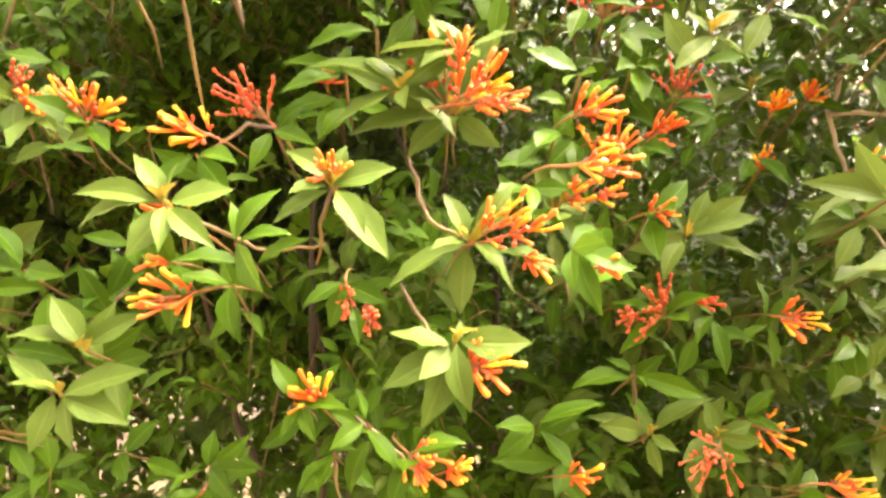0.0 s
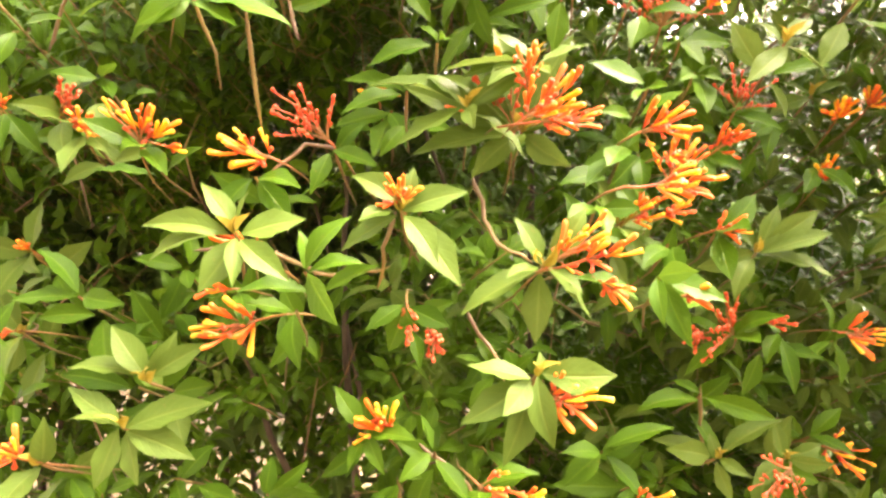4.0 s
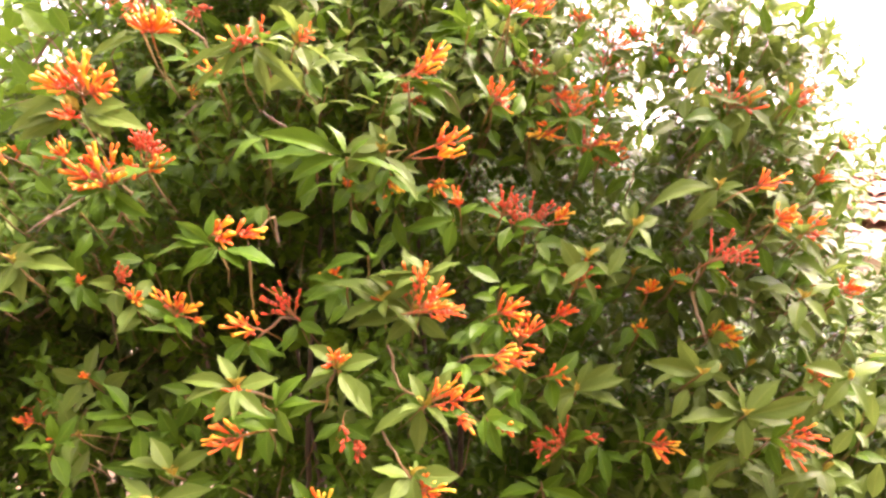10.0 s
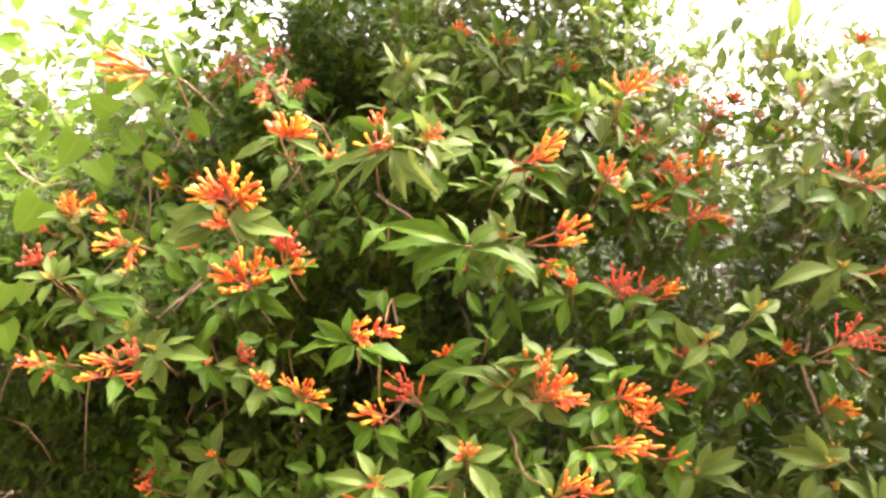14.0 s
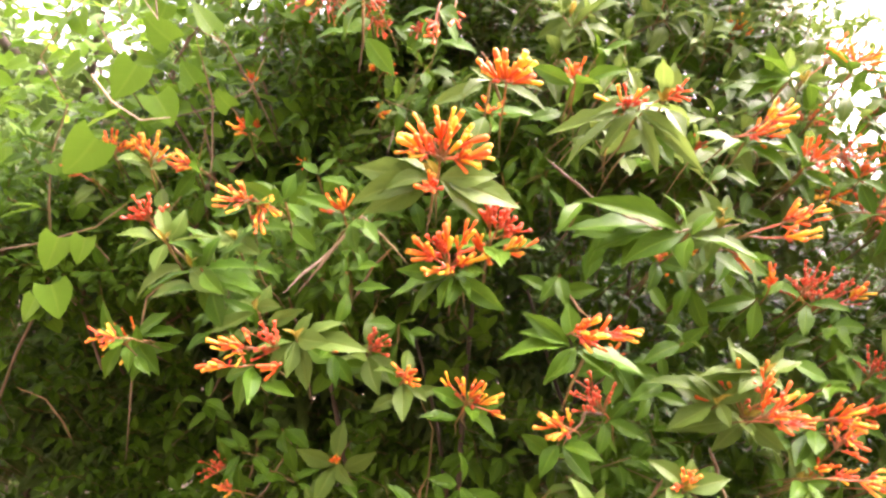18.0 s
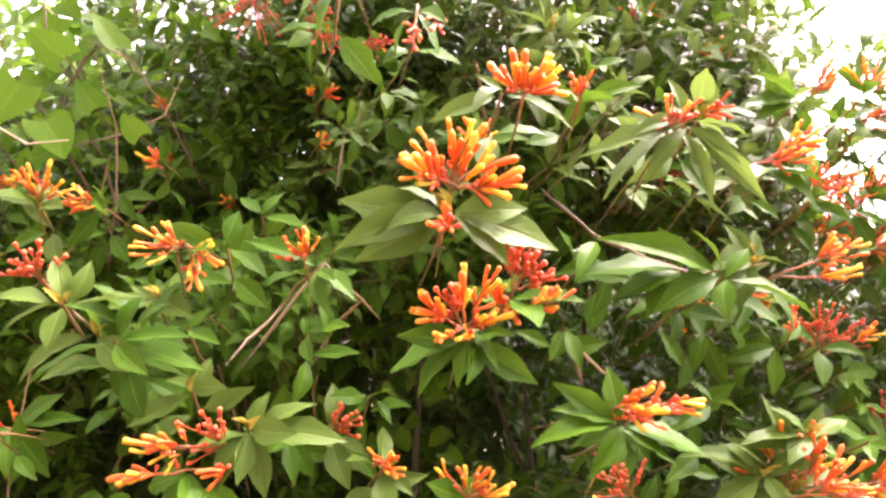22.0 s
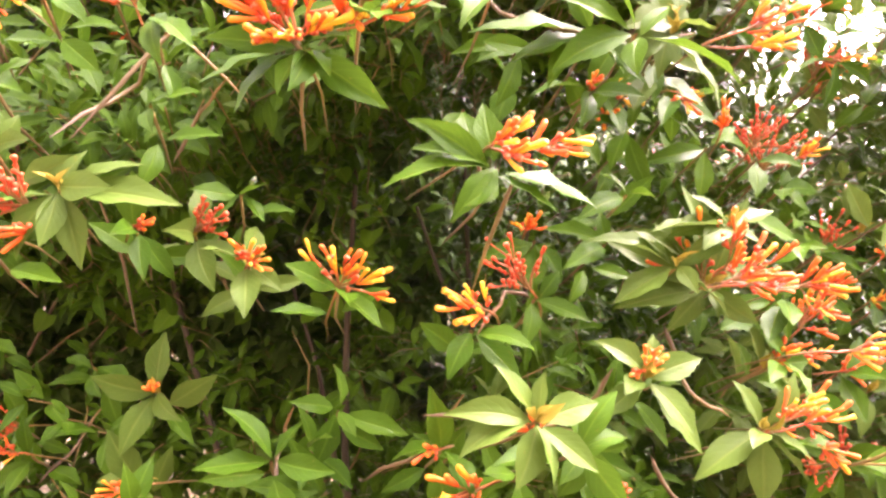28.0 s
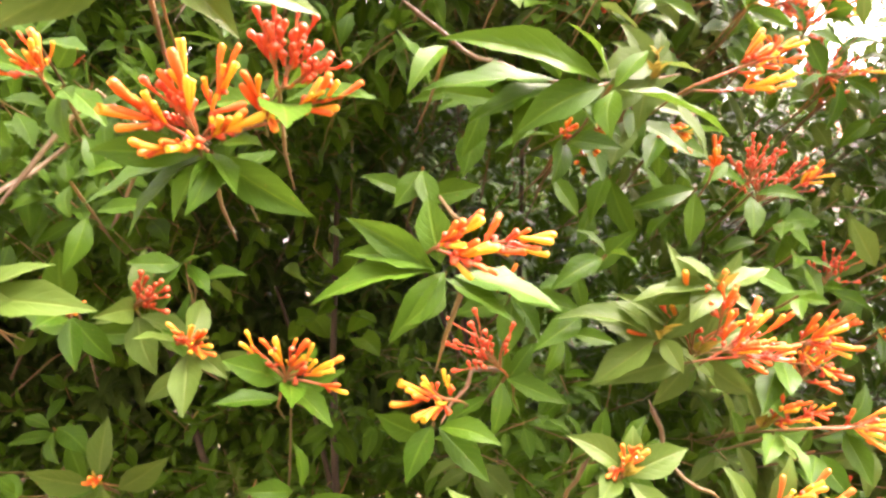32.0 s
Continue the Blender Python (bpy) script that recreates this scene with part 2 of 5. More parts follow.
def leaf_shape(rows, cols, width, fold, arch, ripple, seed, heart=False):
    """A unit leaf along +y, upper face to +z: pointed ends, raised sides, a bent midrib and a rippled edge."""
    r = np.random.default_rng(seed)
    v = np.linspace(0, 1, rows)
    u = np.linspace(-1, 1, cols)
    if heart:
        w = width * np.clip(np.sin(np.pi * np.clip(v * 0.86 + 0.14, 0, 1) ** 0.62), 0, 1) ** 0.8
    else:
        w = width * np.sin(np.pi * np.clip(v, 0, 1) ** 0.92) ** 1.12 * (1 - 0.22 * v ** 4) + 0.012
        w[-1] = 0.004
    phase = r.uniform(0, 6.3)
    side = r.uniform(-0.05, 0.05)
    x = u[None] * w[:, None] * 0.5 + side * np.sin(np.pi * v)[:, None]
    y = np.repeat(v[:, None], cols, 1).copy()
    if heart:
        y -= 0.16 * np.abs(u[None]) ** 1.5 * (1 - v[:, None]) ** 3
    z = fold * np.abs(x - x.mean(1, keepdims=True)) + (arch * (v - v * v) * 1.6 - abs(arch) * 0.35 * v ** 2.4)[:, None] + ripple * np.sin(v * 15 + phase)[:, None] * np.abs(u[None]) ** 2 * w[:, None]
    pts = np.stack([x, y, z], -1).reshape(-1, 3)
    uv = np.stack([np.repeat((u * 0.5 + 0.5)[None], rows, 0), np.repeat(v[:, None], cols, 1)], -1).reshape(-1, 2)
    return pts, quads(rows, cols), uv


def tube_shape(path, radii, sides=6, v0=0.0, v1=1.0, cap=False):
    """A round tapered tube along a path."""
    path = [Vector(p) for p in path]
    rings = []
    side = None
    for i, p in enumerate(path):
        d = (path[min(i + 1, len(path) - 1)] - path[max(i - 1, 0)])
        d = d.normalized() if d.length > 1e-9 else Vector((0, 0, 1))
        if side is None:
            side = d.orthogonal().normalized()
        side = (side - d * side.dot(d)).normalized()
        other = d.cross(side)
        rings.append([p + (side * math.cos(6.2832 * k / sides) + other * math.sin(6.2832 * k / sides)) * radii[i] for k in range(sides)])
    if cap:
        rings.append([path[-1]] * sides)
    n = len(rings)
    pts = np.array([q for ring in rings for q in ring])
    uv = np.array([(k / sides, v0 + (v1 - v0) * i / (n - 1)) for i in range(n) for k in range(sides)])
    return pts, quads(n, sides, True), uv


def one(shape):
    g = Geo()
    g.put(*shape)
    return g


def frame_of(p, d, up, size, roll=0.0, flat=1.0):
    """A pose at p with +y along d and +z towards up."""
    d = Vector(d).normalized()
    x = d.cross(Vector(up))
    x = x.normalized() if x.length > 1e-6 else d.orthogonal().normalized()
    n = x.cross(d)
    c, s = math.cos(roll), math.sin(roll)
    x, n = x * c + n * s, n * c - x * s
    return Matrix(((x.x * size * flat, d.x * size, n.x * size, p[0]), (x.y * size * flat, d.y * size, n.y * size, p[1]), (x.z * size * flat, d.z * size, n.z * size, p[2]), (0, 0, 0, 1)))


def moved(shape, m):
    a = np.array(m)
    return shape[0] @ a[:3, :3].T + a[:3, 3], shape[1], shape[2]


def part(name, me, parent, label="", m=None, kind=""):
    ob = new(name, me)
    ob.parent = parent
    if m is not None:
        ob.matrix_basis = m
    return tagged(ob, label=label, kind=kind)


def box_mesh(name, size, mat, bevel=0.01):
    bm = bmesh.new()
    bmesh.ops.create_cube(bm, size=1.0)
    bmesh.ops.scale(bm, vec=size, verts=bm.verts)
    if bevel:
        bmesh.ops.bevel(bm, geom=bm.edges[:], offset=bevel, segments=2, affect="EDGES")
    me = bpy.data.meshes.new(name)
    bm.to_mesh(me)
    bm.free()
    me.materials.append(mat)
    return me


# ---- ground ----
def make_ground():
    n = 70
    ax = np.sinh(np.linspace(-6.2, 6.2, n)) * 2.6
    xx, yy = np.meshgrid(ax, ax, indexing="ij")
    zz = np.array([[0.05 * noise.noise(Vector((x * 0.35, y * 0.35, 0))) + 0.02 * noise.noise(Vector((x * 1.7, y * 1.7, 3))) for y in ax] for x in ax])
    g = Geo()
    g.put(np.stack([xx, yy, zz], -1).reshape(-1, 3), quads(n, n)[:, ::-1], np.stack([xx, yy], -1).reshape(-1, 2) * 0.1)
    tagged(new("ground", g.mesh("ground", GROUND)), "dry sandy ground under and behind the bush", "ground", kind="structure")


make_ground()

# a plain unseen wall, added behind the camera, closes the place and cuts frontal skylight
MASONRY = rough_material("light_block_masonry", (0.25, 0.23, 0.19), (0.34, 0.31, 0.26), 1.5, 45.0, depth=0.004)
south_light_block = tagged(new("unseen_wall_south", box_mesh("unseen_wall_south", (18.0, 0.22, 7.0), MASONRY, 0.02)), "plain masonry wall added out of view to block sky light", "wall", kind="structure")
south_light_block.location = (0, -3.6, 3.45)

# a second unseen wall, added to cut the low light from the west
west_light_block = tagged(new("unseen_wall_west", box_mesh("unseen_wall_west", (0.22, 4.6, 7.0), MASONRY, 0.02)), "plain masonry wall added out of view to block sky light", "wall", kind="structure")
west_light_block.location = (-3.9, -1.15, 3.45)

# ---- the flowering bush ----
FOOT = Vector((0.02, 1.12, 0.0))
bush = tagged(new("firebush"), "tall flowering shrub with glossy green leaves and orange-red tubular blossoms", "shrub")
OLD_LEAVES = [one(leaf_shape(8, 5, w, f, a, r, s)).mesh("leaf", LEAF_OLD) for w, f, a, r, s in ((0.42, 0.25, 0.16, 0.05, 1), (0.47, 0.18, 0.10, 0.07, 2), (0.38, 0.32, 0.22, 0.05, 3), (0.45, 0.22, 0.05, 0.06, 4), (0.40, 0.40, 0.14, 0.08, 5))]
NEW_LEAVES = [one(leaf_shape(8, 5, w, f, a, r, s)).mesh("leaf", LEAF_PALE) for w, f, a, r, s in ((0.44, 0.30, 0.12, 0.05, 6), (0.49, 0.20, 0.16, 0.06, 7), (0.40, 0.38, 0.20, 0.05, 8), (0.46, 0.26, 0.06, 0.07, 9))]
TIP_LEAVES = [one(leaf_shape(6, 3, w, 0.5, 0.25, 0.02, s)).mesh("leaf", LEAF_TIP) for w, s in ((0.30, 10), (0.36, 12))]


def corolla_shape(seed, shut=False):
    """A slim flower tube along +y with a small five-cornered mouth, or still shut with a rounded tip."""
    r = np.random.default_rng(seed)
    bend = r.uniform(-0.12, 0.12)
    ts = (0.0, 0.12, 0.4, 0.7, 0.9, 0.97) if shut else (0.0, 0.12, 0.4, 0.75, 0.94, 1.0)
    path = [(bend * t * t, t, 0.05 * math.sin(3 * t)) for t in ts]
    if shut:
        return tube_shape(path + [(bend, 1.0, 0.007)], (0.042, 0.058, 0.070, 0.098, 0.104, 0.075, 0.03), 8, cap=True)
    pts, f, uv = tube_shape(path, (0.042, 0.057, 0.070, 0.092, 0.104, 0.110), 10)
    lip = pts[-10:].copy()
    pts[-10::2, 1] += 0.03
    pts[-9::2, 1] -= 0.015
    throat = lip * (0.6, 1, 0.6) + (0.4 * path[5][0], -0.05, 0.4 * path[5][2])
    n = len(pts)
    ring = np.array([(n - 10 + k, n - 10 + (k + 1) % 10, n + (k + 1) % 10, n + k) for k in range(10)])
    return np.concatenate([pts, throat]), np.concatenate([f, ring]), np.concatenate([uv, np.full((10, 2), 0.8)])


def bud_shape(seed):
    ts = (0.0, 0.25, 0.5, 0.75, 0.92, 1.0)
    k = 0.9 + 0.1 * seed
    return tube_shape([(0.03 * math.sin(4 * t), t, 0) for t in ts], (0.08 * k, 0.11 * k, 0.14 * k, 0.25 * k, 0.22 * k, 0.07), 6, cap=True)


COROLLAS = [one(corolla_shape(s, s > 1)).mesh("corolla", TUBE) for s in (1, 2, 3)]
GOLD_COROLLAS = [one(corolla_shape(s, s > 6)).mesh("corolla", TUBE_GOLD) for s in (6, 7, 8)]
RED_COROLLAS = [one(corolla_shape(s, True)).mesh("corolla", TUBE_RED) for s in (4, 5)]
BUDS = [one(bud_shape(s)).mesh("bud", BUD) for s in (0, 2)]
ARMS = [one(tube_shape([(0, 0, 0), (b, 0.3, 0.06), (b, 0.65, 0.06), (0, 1, 0)], (k, k * 0.88, k * 0.74, k * 0.6), 5, 0.4, 1.0)).mesh("stalk", STALK) for b, k in ((0.05, 0.044), (-0.05, 0.044), (0.06, 0.019), (-0.05, 0.019))]
ANCHORS, SHOOTS, BLOSSOMS = [], [], []


def rand(a, b):
    return random.uniform(a, b)


def spray(k):
    return Vector((rand(-k, k), rand(-k, k), rand(-k, k)))


def back_twig(p, d):
    """The path of a shoot from inside the bush out to p, arriving along d."""
    p, d = Vector(p), Vector(d).normalized()
    inner = p - d * 0.035 + Vector((rand(-0.012, 0.012), 0.075, -0.022))
    return [inner, p - d * 0.024 + Vector((0, 0.035, -0.010)), p - d * 0.012 + Vector((0, 0.010, -0.003)), p]


def lay_leaf(meshes, p, v, parent, up=None, slim=1.0):
    v = Vector(v)
    hint = Vector((rand(-0.6, 0.6), -0.75, rand(0.25, 1.0))) if up is None else up
    part("leaf", random.choice(meshes), parent, m=frame_of(p, v, hint, v.length, rand(-0.5, 0.5), slim * rand(0.85, 1.1) * min(1.0, 0.055 / v.length) ** 0.6))


def shoot(p, kind, *leaves):
    p = Vector(p)
    mean = sum((Vector(v) for v in leaves), Vector()) / len(leaves)
    out = (Vector((0, -0.05, 0.03)) - mean * 0.3)
    stem = part("shoot", one(tube_shape(back_twig(p, out), (0.0006, 0.0013, 0.0016, 0.0013), 5)).mesh("shoot", TWIG), bush)
    for v in leaves:
        v = Vector(v)
        start = p + v * 0.06 + spray(0.003)
        lay_leaf(OLD_LEAVES if kind == "m" else NEW_LEAVES, start, v * 0.97, stem, slim=0.68 if kind == "n" else 1.0)
    lower = p + Vector((0, 0.032, -0.014)) - out.normalized() * 0.012
    turn = rand(0, 6.28)
    for k in range(0 if len(leaves) > 5 else 3 if kind == "y" else 2):
        v = Vector((math.cos(turn + (1.57 if kind == "y" else 2.09) * k), -0.35 + rand(-0.2, 0.3), math.sin(turn + (1.57 if kind == "y" else 2.09) * k) * 0.8 - 0.15)).normalized()
        lay_leaf(OLD_LEAVES if k % 2 or kind == "m" else NEW_LEAVES, lower + v * 0.006, v * rand(0.040, 0.062), stem)
    if kind == "y":
        for k in range(4):
            lay_leaf(TIP_LEAVES, p, Vector((rand(-1, 1), -0.9, 0.8)).normalized() * rand(0.014, 0.026), stem)
    ANCHORS.append(p)
    SHOOTS.append(p)


SORTS = {"r": ("red", "red", "red", "tube"), "o": ("red", "red", "tube", "tube", "gold"), "O": ("red", "tube", "tube", "gold"), "y": ("red", "tube", "gold", "gold"), "f": ("red", "tube", "gold", "bud")}


def blossom(p, d, half, kind):
    """A branched head of blossoms: stalks that fan out from p along d, each with buds on it and a tube at its end."""
    p, d = Vector(p), Vector(d)
    length, axis = d.length, d.normalized()
    side = axis.cross(Vector((0, 1, 0)))
    side = side.normalized() if side.length > 0.2 else axis.orthogonal().normalized()
    other = axis.cross(side)
    other = other if other.y < 0 else -other
    arms = max(3, min(11, round(3.5 + half * (80 if kind == "f" else 130)))) + (3 if kind == "O" else 0)
    # a bare stalk first, then the arms
    bare = max(0.0, length - 1.25 * half - 0.022) * 0.75
    fork = p + axis * bare
    near = any((p - q).length < 0.035 for q, _ in BLOSSOMS)
    path = ([p - axis * 0.012 + Vector((0, 0.006, -0.004)), p - axis * 0.005, p] if near else back_twig(p, d)) + ([p.lerp(fork, 0.5) + spray(0.002), fork] if bare > 0.004 else [p + axis * 0.003])
    head = part("inflorescence", one(tube_shape(path, [0.0005, 0.0009] + [0.0011] * (len(path) - 2), 6)).mesh("inflorescence", STALK), bush)
    rest = length - bare
    pieces = []
    for a in range(arms):
        s = max(-1.0, min(1.0, (2 * (a + 0.5) / arms - 1) * 1.1 + rand(-0.12, 0.12)))
        q = rand(-0.35, 0.8) * (1 - 0.5 * abs(s))
        along = math.sqrt(max(0.10, 1 - 0.9 * s * s)) * (rand(0.8, 1.0) if a % 2 else rand(0.45, 0.95))
        tip = fork + axis * rest * along + side * s * half + other * q * min(half, 0.03) * 0.8
        u = (tip - fork).normalized()
        reach = (tip - fork).length
        if kind == "b":
            end = tip
            pieces.append(("bud", end, u, rand(0.008, 0.011)))
            for k in range(random.choice((3, 4, 5))):
                pieces.append(("bud", fork.lerp(end, 0.35 + 0.6 * k / 4.5), (u * 0.5 + spray(0.5) + Vector((0, -0.3, 0.7))).normalized(), rand(0.006, 0.010)))
        else:
            size = min({"r": rand(0.012, 0.023), "o": rand(0.013, 0.027), "y": rand(0.015, 0.029), "O": rand(0.015, 0.032), "f": rand(0.018, 0.028)}[kind], 0.82 * reach + 0.006)
            end = tip - u * size * 0.85
            sort = random.choice(SORTS[kind])
            way = (u + spray(0.38) + Vector((0, -0.1, 0.05))).normalized()
            pieces.append((sort, end, way, size if sort != "bud" else rand(0.009, 0.013)))
            for k in range(0 if kind == "f" else 2 if half > 0.016 else 1):
                sort = random.choice(SORTS[kind] + ("red", "bud"))
                pieces.append((sort, fork.lerp(end, rand(0.45, 0.95)), (u * 0.8 + side * rand(-0.5, 0.5) + other * rand(0.0, 0.7) + Vector((0, 0, 0.15))).normalized(), size * rand(0.6, 0.95) if sort != "bud" else rand(0.007, 0.011)))
            for k in range(3 if kind == "f" else 1):
                pieces.append(("bud", fork.lerp(end, rand(0.3, 1.0)), (u * 0.6 + spray(0.8)).normalized(), rand(0.006, 0.010)))
        part("stalk", random.choice(ARMS[:2] if (end - fork).length < 0.036 else ARMS[2:]), head, m=frame_of(fork, end - fork, axis, max(0.004, (end - fork).length)))
    for sort, q, way, size in pieces:
        me = random.choice({"bud": BUDS, "tube": COROLLAS, "red": RED_COROLLAS, "gold": GOLD_COROLLAS}[sort])
        part("flower" if sort != "bud" else "bud", me, head, m=frame_of(q, way, spray(1.0), size))
    ANCHORS.append(p)
    BLOSSOMS.append((p, axis))


def branch(*points):
    """A bare woody branch through the given places."""
    pts = [Vector(q) for q in points]
    fine = []
    for a, b in zip(pts, pts[1:]):
        fine += [a.lerp(b, k / 3) + spray(0.0025) for k in range(3)]
    fine.append(pts[-1])
    r = np.linspace(0.0024, 0.0014, len(fine))
    r[0] = r[-1] = 0.0004
    part("branch", one(tube_shape(fine, r, 6)).mesh("branch", TWIG), bush)


def dry_branch(*points):
    """A dead, pale branch through the given places."""
    pts = [Vector(q) for q in points]
    fine = []
    for a, b in zip(pts, pts[1:]):
        fine += [a.lerp(b, k / 3) + spray(0.003) for k in range(3)]
    fine.append(pts[-1])
    r = np.linspace(0.0034, 0.0018, len(fine))
    r[-1] = 0.0005
    part("dead_branch", one(tube_shape(fine, r, 6)).mesh("dead_branch", DRY), bush, "dry pale brown twig")


vine = tagged(new("climbing_vine"), "climbing vine with bright green heart-shaped leaves beside the bush", "vine")
HEART = leaf_shape(7, 5, 0.95, 0.16, 0.08, 0.03, 31, heart=True)
HEART_MESH = one(HEART).mesh("leaf", LEAF_VINE)


def heart_leaf(p, v):
    p, v = Vector(p), Vector(v)
    stalk = part("leaf_stalk", one(tube_shape([p + Vector((0.02, 0.05, -0.03)), p + Vector((0.006, 0.015, -0.004)), p], (0.0014, 0.0012, 0.001), 5)).mesh("leaf_stalk", TWIG), vine)
    part("leaf", HEART_MESH, stalk, m=frame_of(p, v, (rand(-0.5, 0.5), -0.8, 0.6), v.length * 0.85, rand(-0.5, 0.5)))


def tendril(*points):
    pts = [Vector(q) for q in points]
    part("tendril", one(tube_shape(pts, np.linspace(0.0016, 0.0007, len(pts)), 5)).mesh("tendril", DRY), vine, "thin pale tendril")


blossom((-0.341, 0.630, 1.645), (0.015, -0.018, 0.035), 0.050, 'o')
blossom((-0.420, 0.680, 1.667), (0.013, -0.018, 0.018), 0.024, 'r')
blossom((-0.213, 0.610, 1.626), (-0.048, -0.018, 0.008), 0.023, 'y')
blossom((-0.159, 0.637, 1.637), (-0.049, -0.018, 0.050), 0.027, 'b')
blossom((-0.132, 0.750, 1.713), (-0.001, -0.018, 0.021), 0.023, 'o')
blossom((-0.093, 0.560, 1.579), (-0.008, -0.018, 0.027), 0.019, 'r')
blossom((-0.199, 0.520, 1.539), (-0.033, -0.018, 0.020), 0.013, 'r')
blossom((-0.198, 0.600, 1.487), (-0.085, -0.018, -0.018), 0.025, 'y')
blossom((-0.251, 0.620, 1.509), (-0.032, -0.018, -0.003), 0.007, 'r')
blossom((0.005, 0.630, 1.651), (0.005, -0.018, 0.082), 0.063, 'f')
blossom((0.169, 0.700, 1.608), (0.021, -0.018, 0.058), 0.033, 'o')
blossom((0.118, 0.690, 1.570), (0.046, -0.018, 0.021), 0.018, 'o')
blossom((0.150, 0.690, 1.572), (0.040, -0.018, 0.017), 0.008, 'y')
blossom((0.234, 0.740, 1.651), (0.030, -0.018, 0.024), 0.022, 'r')
blossom((0.191, 0.785, 1.803), (0.009, -0.018, 0.066), 0.060, 'b')
blossom((0.226, 0.785, 1.813), (0.049, -0.018, 0.028), 0.008, 'y')
blossom((0.275, 0.785, 1.705), (0.020, -0.018, 0.047), 0.030, 'b')
blossom((0.397, 0.829, 1.632), (0.003, -0.018, 0.026), 0.018, 'o')
blossom((0.416, 0.830, 1.703), (0.004, -0.018, 0.028), 0.021, 'o')
blossom((0.480, 0.870, 1.727), (0.010, -0.018, 0.021), 0.021, 'y')
blossom((0.519, 0.820, 1.630), (0.052, -0.018, 0.003), 0.024, 'y')
blossom((0.020, 0.570, 1.523), (0.058, -0.018, 0.039), 0.023, 'o')
blossom((0.020, 0.570, 1.523), (0.085, -0.018, 0.021), 0.014, 'r')
blossom((0.061, 0.560, 1.518), (0.034, -0.018, -0.021), 0.009, 'r')
blossom((0.214, 0.692, 1.562), (0.032, -0.018, 0.002), 0.014, 'r')
blossom((0.122, 0.520, 1.504), (0.016, -0.018, -0.000), 0.008, 'r')
blossom((0.242, 0.726, 1.455), (-0.034, -0.018, 0.019), 0.035, 'b')
blossom((0.258, 0.726, 1.469), (0.038, -0.018, -0.002), 0.006, 'b')
blossom((0.214, 0.740, 1.454), (-0.020, -0.018, -0.013), 0.011, 'b')
blossom((0.392, 0.800, 1.449), (0.063, -0.018, -0.014), 0.026, 'y')
blossom((0.012, 0.522, 1.428), (0.053, -0.018, 0.003), 0.022, 'o')
blossom((-0.115, 0.617, 1.381), (-0.014, -0.018, 0.028), 0.026, 'y')
blossom((-0.401, 0.576, 1.367), (-0.060, -0.018, 0.020), 0.020, 'y')
blossom((-0.031, 0.604, 1.337), (0.035, -0.018, -0.027), 0.030, 'r')
blossom((0.003, 0.620, 1.316), (0.029, -0.018, 0.014), 0.011, 'o')
blossom((0.127, 0.700, 1.288), (0.039, -0.018, 0.008), 0.015, 'o')
blossom((0.375, 0.798, 1.316), (0.047, -0.018, -0.018), 0.026, 'o')
blossom((0.301, 0.730, 1.312), (-0.034, -0.018, -0.034), 0.035, 'b')
blossom((0.414, 0.780, 1.246), (0.093, -0.018, -0.015), 0.017, 'y')
blossom((0.415, 0.780, 1.253), (0.079, -0.018, 0.010), 0.016, 'y')
blossom((-0.097, 0.662, 1.493), (0.003, -0.018, -0.033), 0.006, 'b')
blossom((-0.076, 0.662, 1.470), (0.009, -0.018, -0.031), 0.007, 'b')
blossom((-0.510, 0.720, 1.463), (-0.041, -0.018, -0.002), 0.010, 'r')
blossom((-0.266, 0.750, 1.260), (-0.017, -0.018, -0.035), 0.010, 'o')
blossom((0.567, 0.850, 1.299), (0.024, -0.018, -0.031), 0.021, 'o')
blossom((-0.398, 0.440, 1.902), (0.001, -0.018, 0.052), 0.045, 'O')
blossom((-0.402, 0.430, 1.871), (-0.016, -0.018, 0.007), 0.012, 'r')
blossom((-0.402, 0.430, 1.904), (-0.048, -0.018, 0.008), 0.015, 'O')
blossom((-0.396, 0.440, 1.902), (0.052, -0.018, 0.003), 0.012, 'O')
blossom((-0.510, 0.617, 1.870), (-0.011, -0.018, 0.028), 0.025, 'o')
blossom((-0.620, 0.626, 1.880), (-0.058, -0.018, -0.008), 0.023, 'y')
blossom((-0.619, 0.620, 1.879), (0.038, -0.018, -0.023), 0.014, 'o')
blossom((-0.619, 0.620, 1.877), (0.016, -0.018, -0.049), 0.009, 'o')
blossom((-0.633, 0.630, 1.878), (-0.012, -0.018, 0.018), 0.009, 'r')
blossom((-0.732, 0.590, 1.838), (-0.011, -0.018, 0.024), 0.020, 'b')
blossom((-0.564, 0.585, 1.699), (-0.085, -0.018, -0.001), 0.018, 'o')
blossom((-0.565, 0.580, 1.699), (-0.031, -0.018, 0.022), 0.021, 'b')
blossom((-0.596, 0.580, 1.680), (-0.059, -0.018, -0.006), 0.006, 'y')
blossom((-0.553, 0.580, 1.687), (-0.034, -0.018, -0.020), 0.009, 'r')
blossom((-0.247, 0.497, 1.740), (0.078, -0.018, 0.006), 0.014, 'y')
blossom((-0.248, 0.490, 1.741), (0.029, -0.018, 0.020), 0.009, 'y')
blossom((-0.243, 0.490, 1.739), (0.035, -0.018, -0.014), 0.010, 'o')
blossom((-0.213, 0.449, 1.971), (0.006, -0.018, 0.030), 0.030, 'f')
blossom((-0.018, 0.610, 2.004), (0.072, -0.018, 0.045), 0.017, 'y')
blossom((-0.021, 0.610, 2.005), (0.069, -0.018, 0.010), 0.018, 'o')
blossom((0.126, 0.700, 1.999), (0.029, -0.018, 0.035), 0.035, 'r')
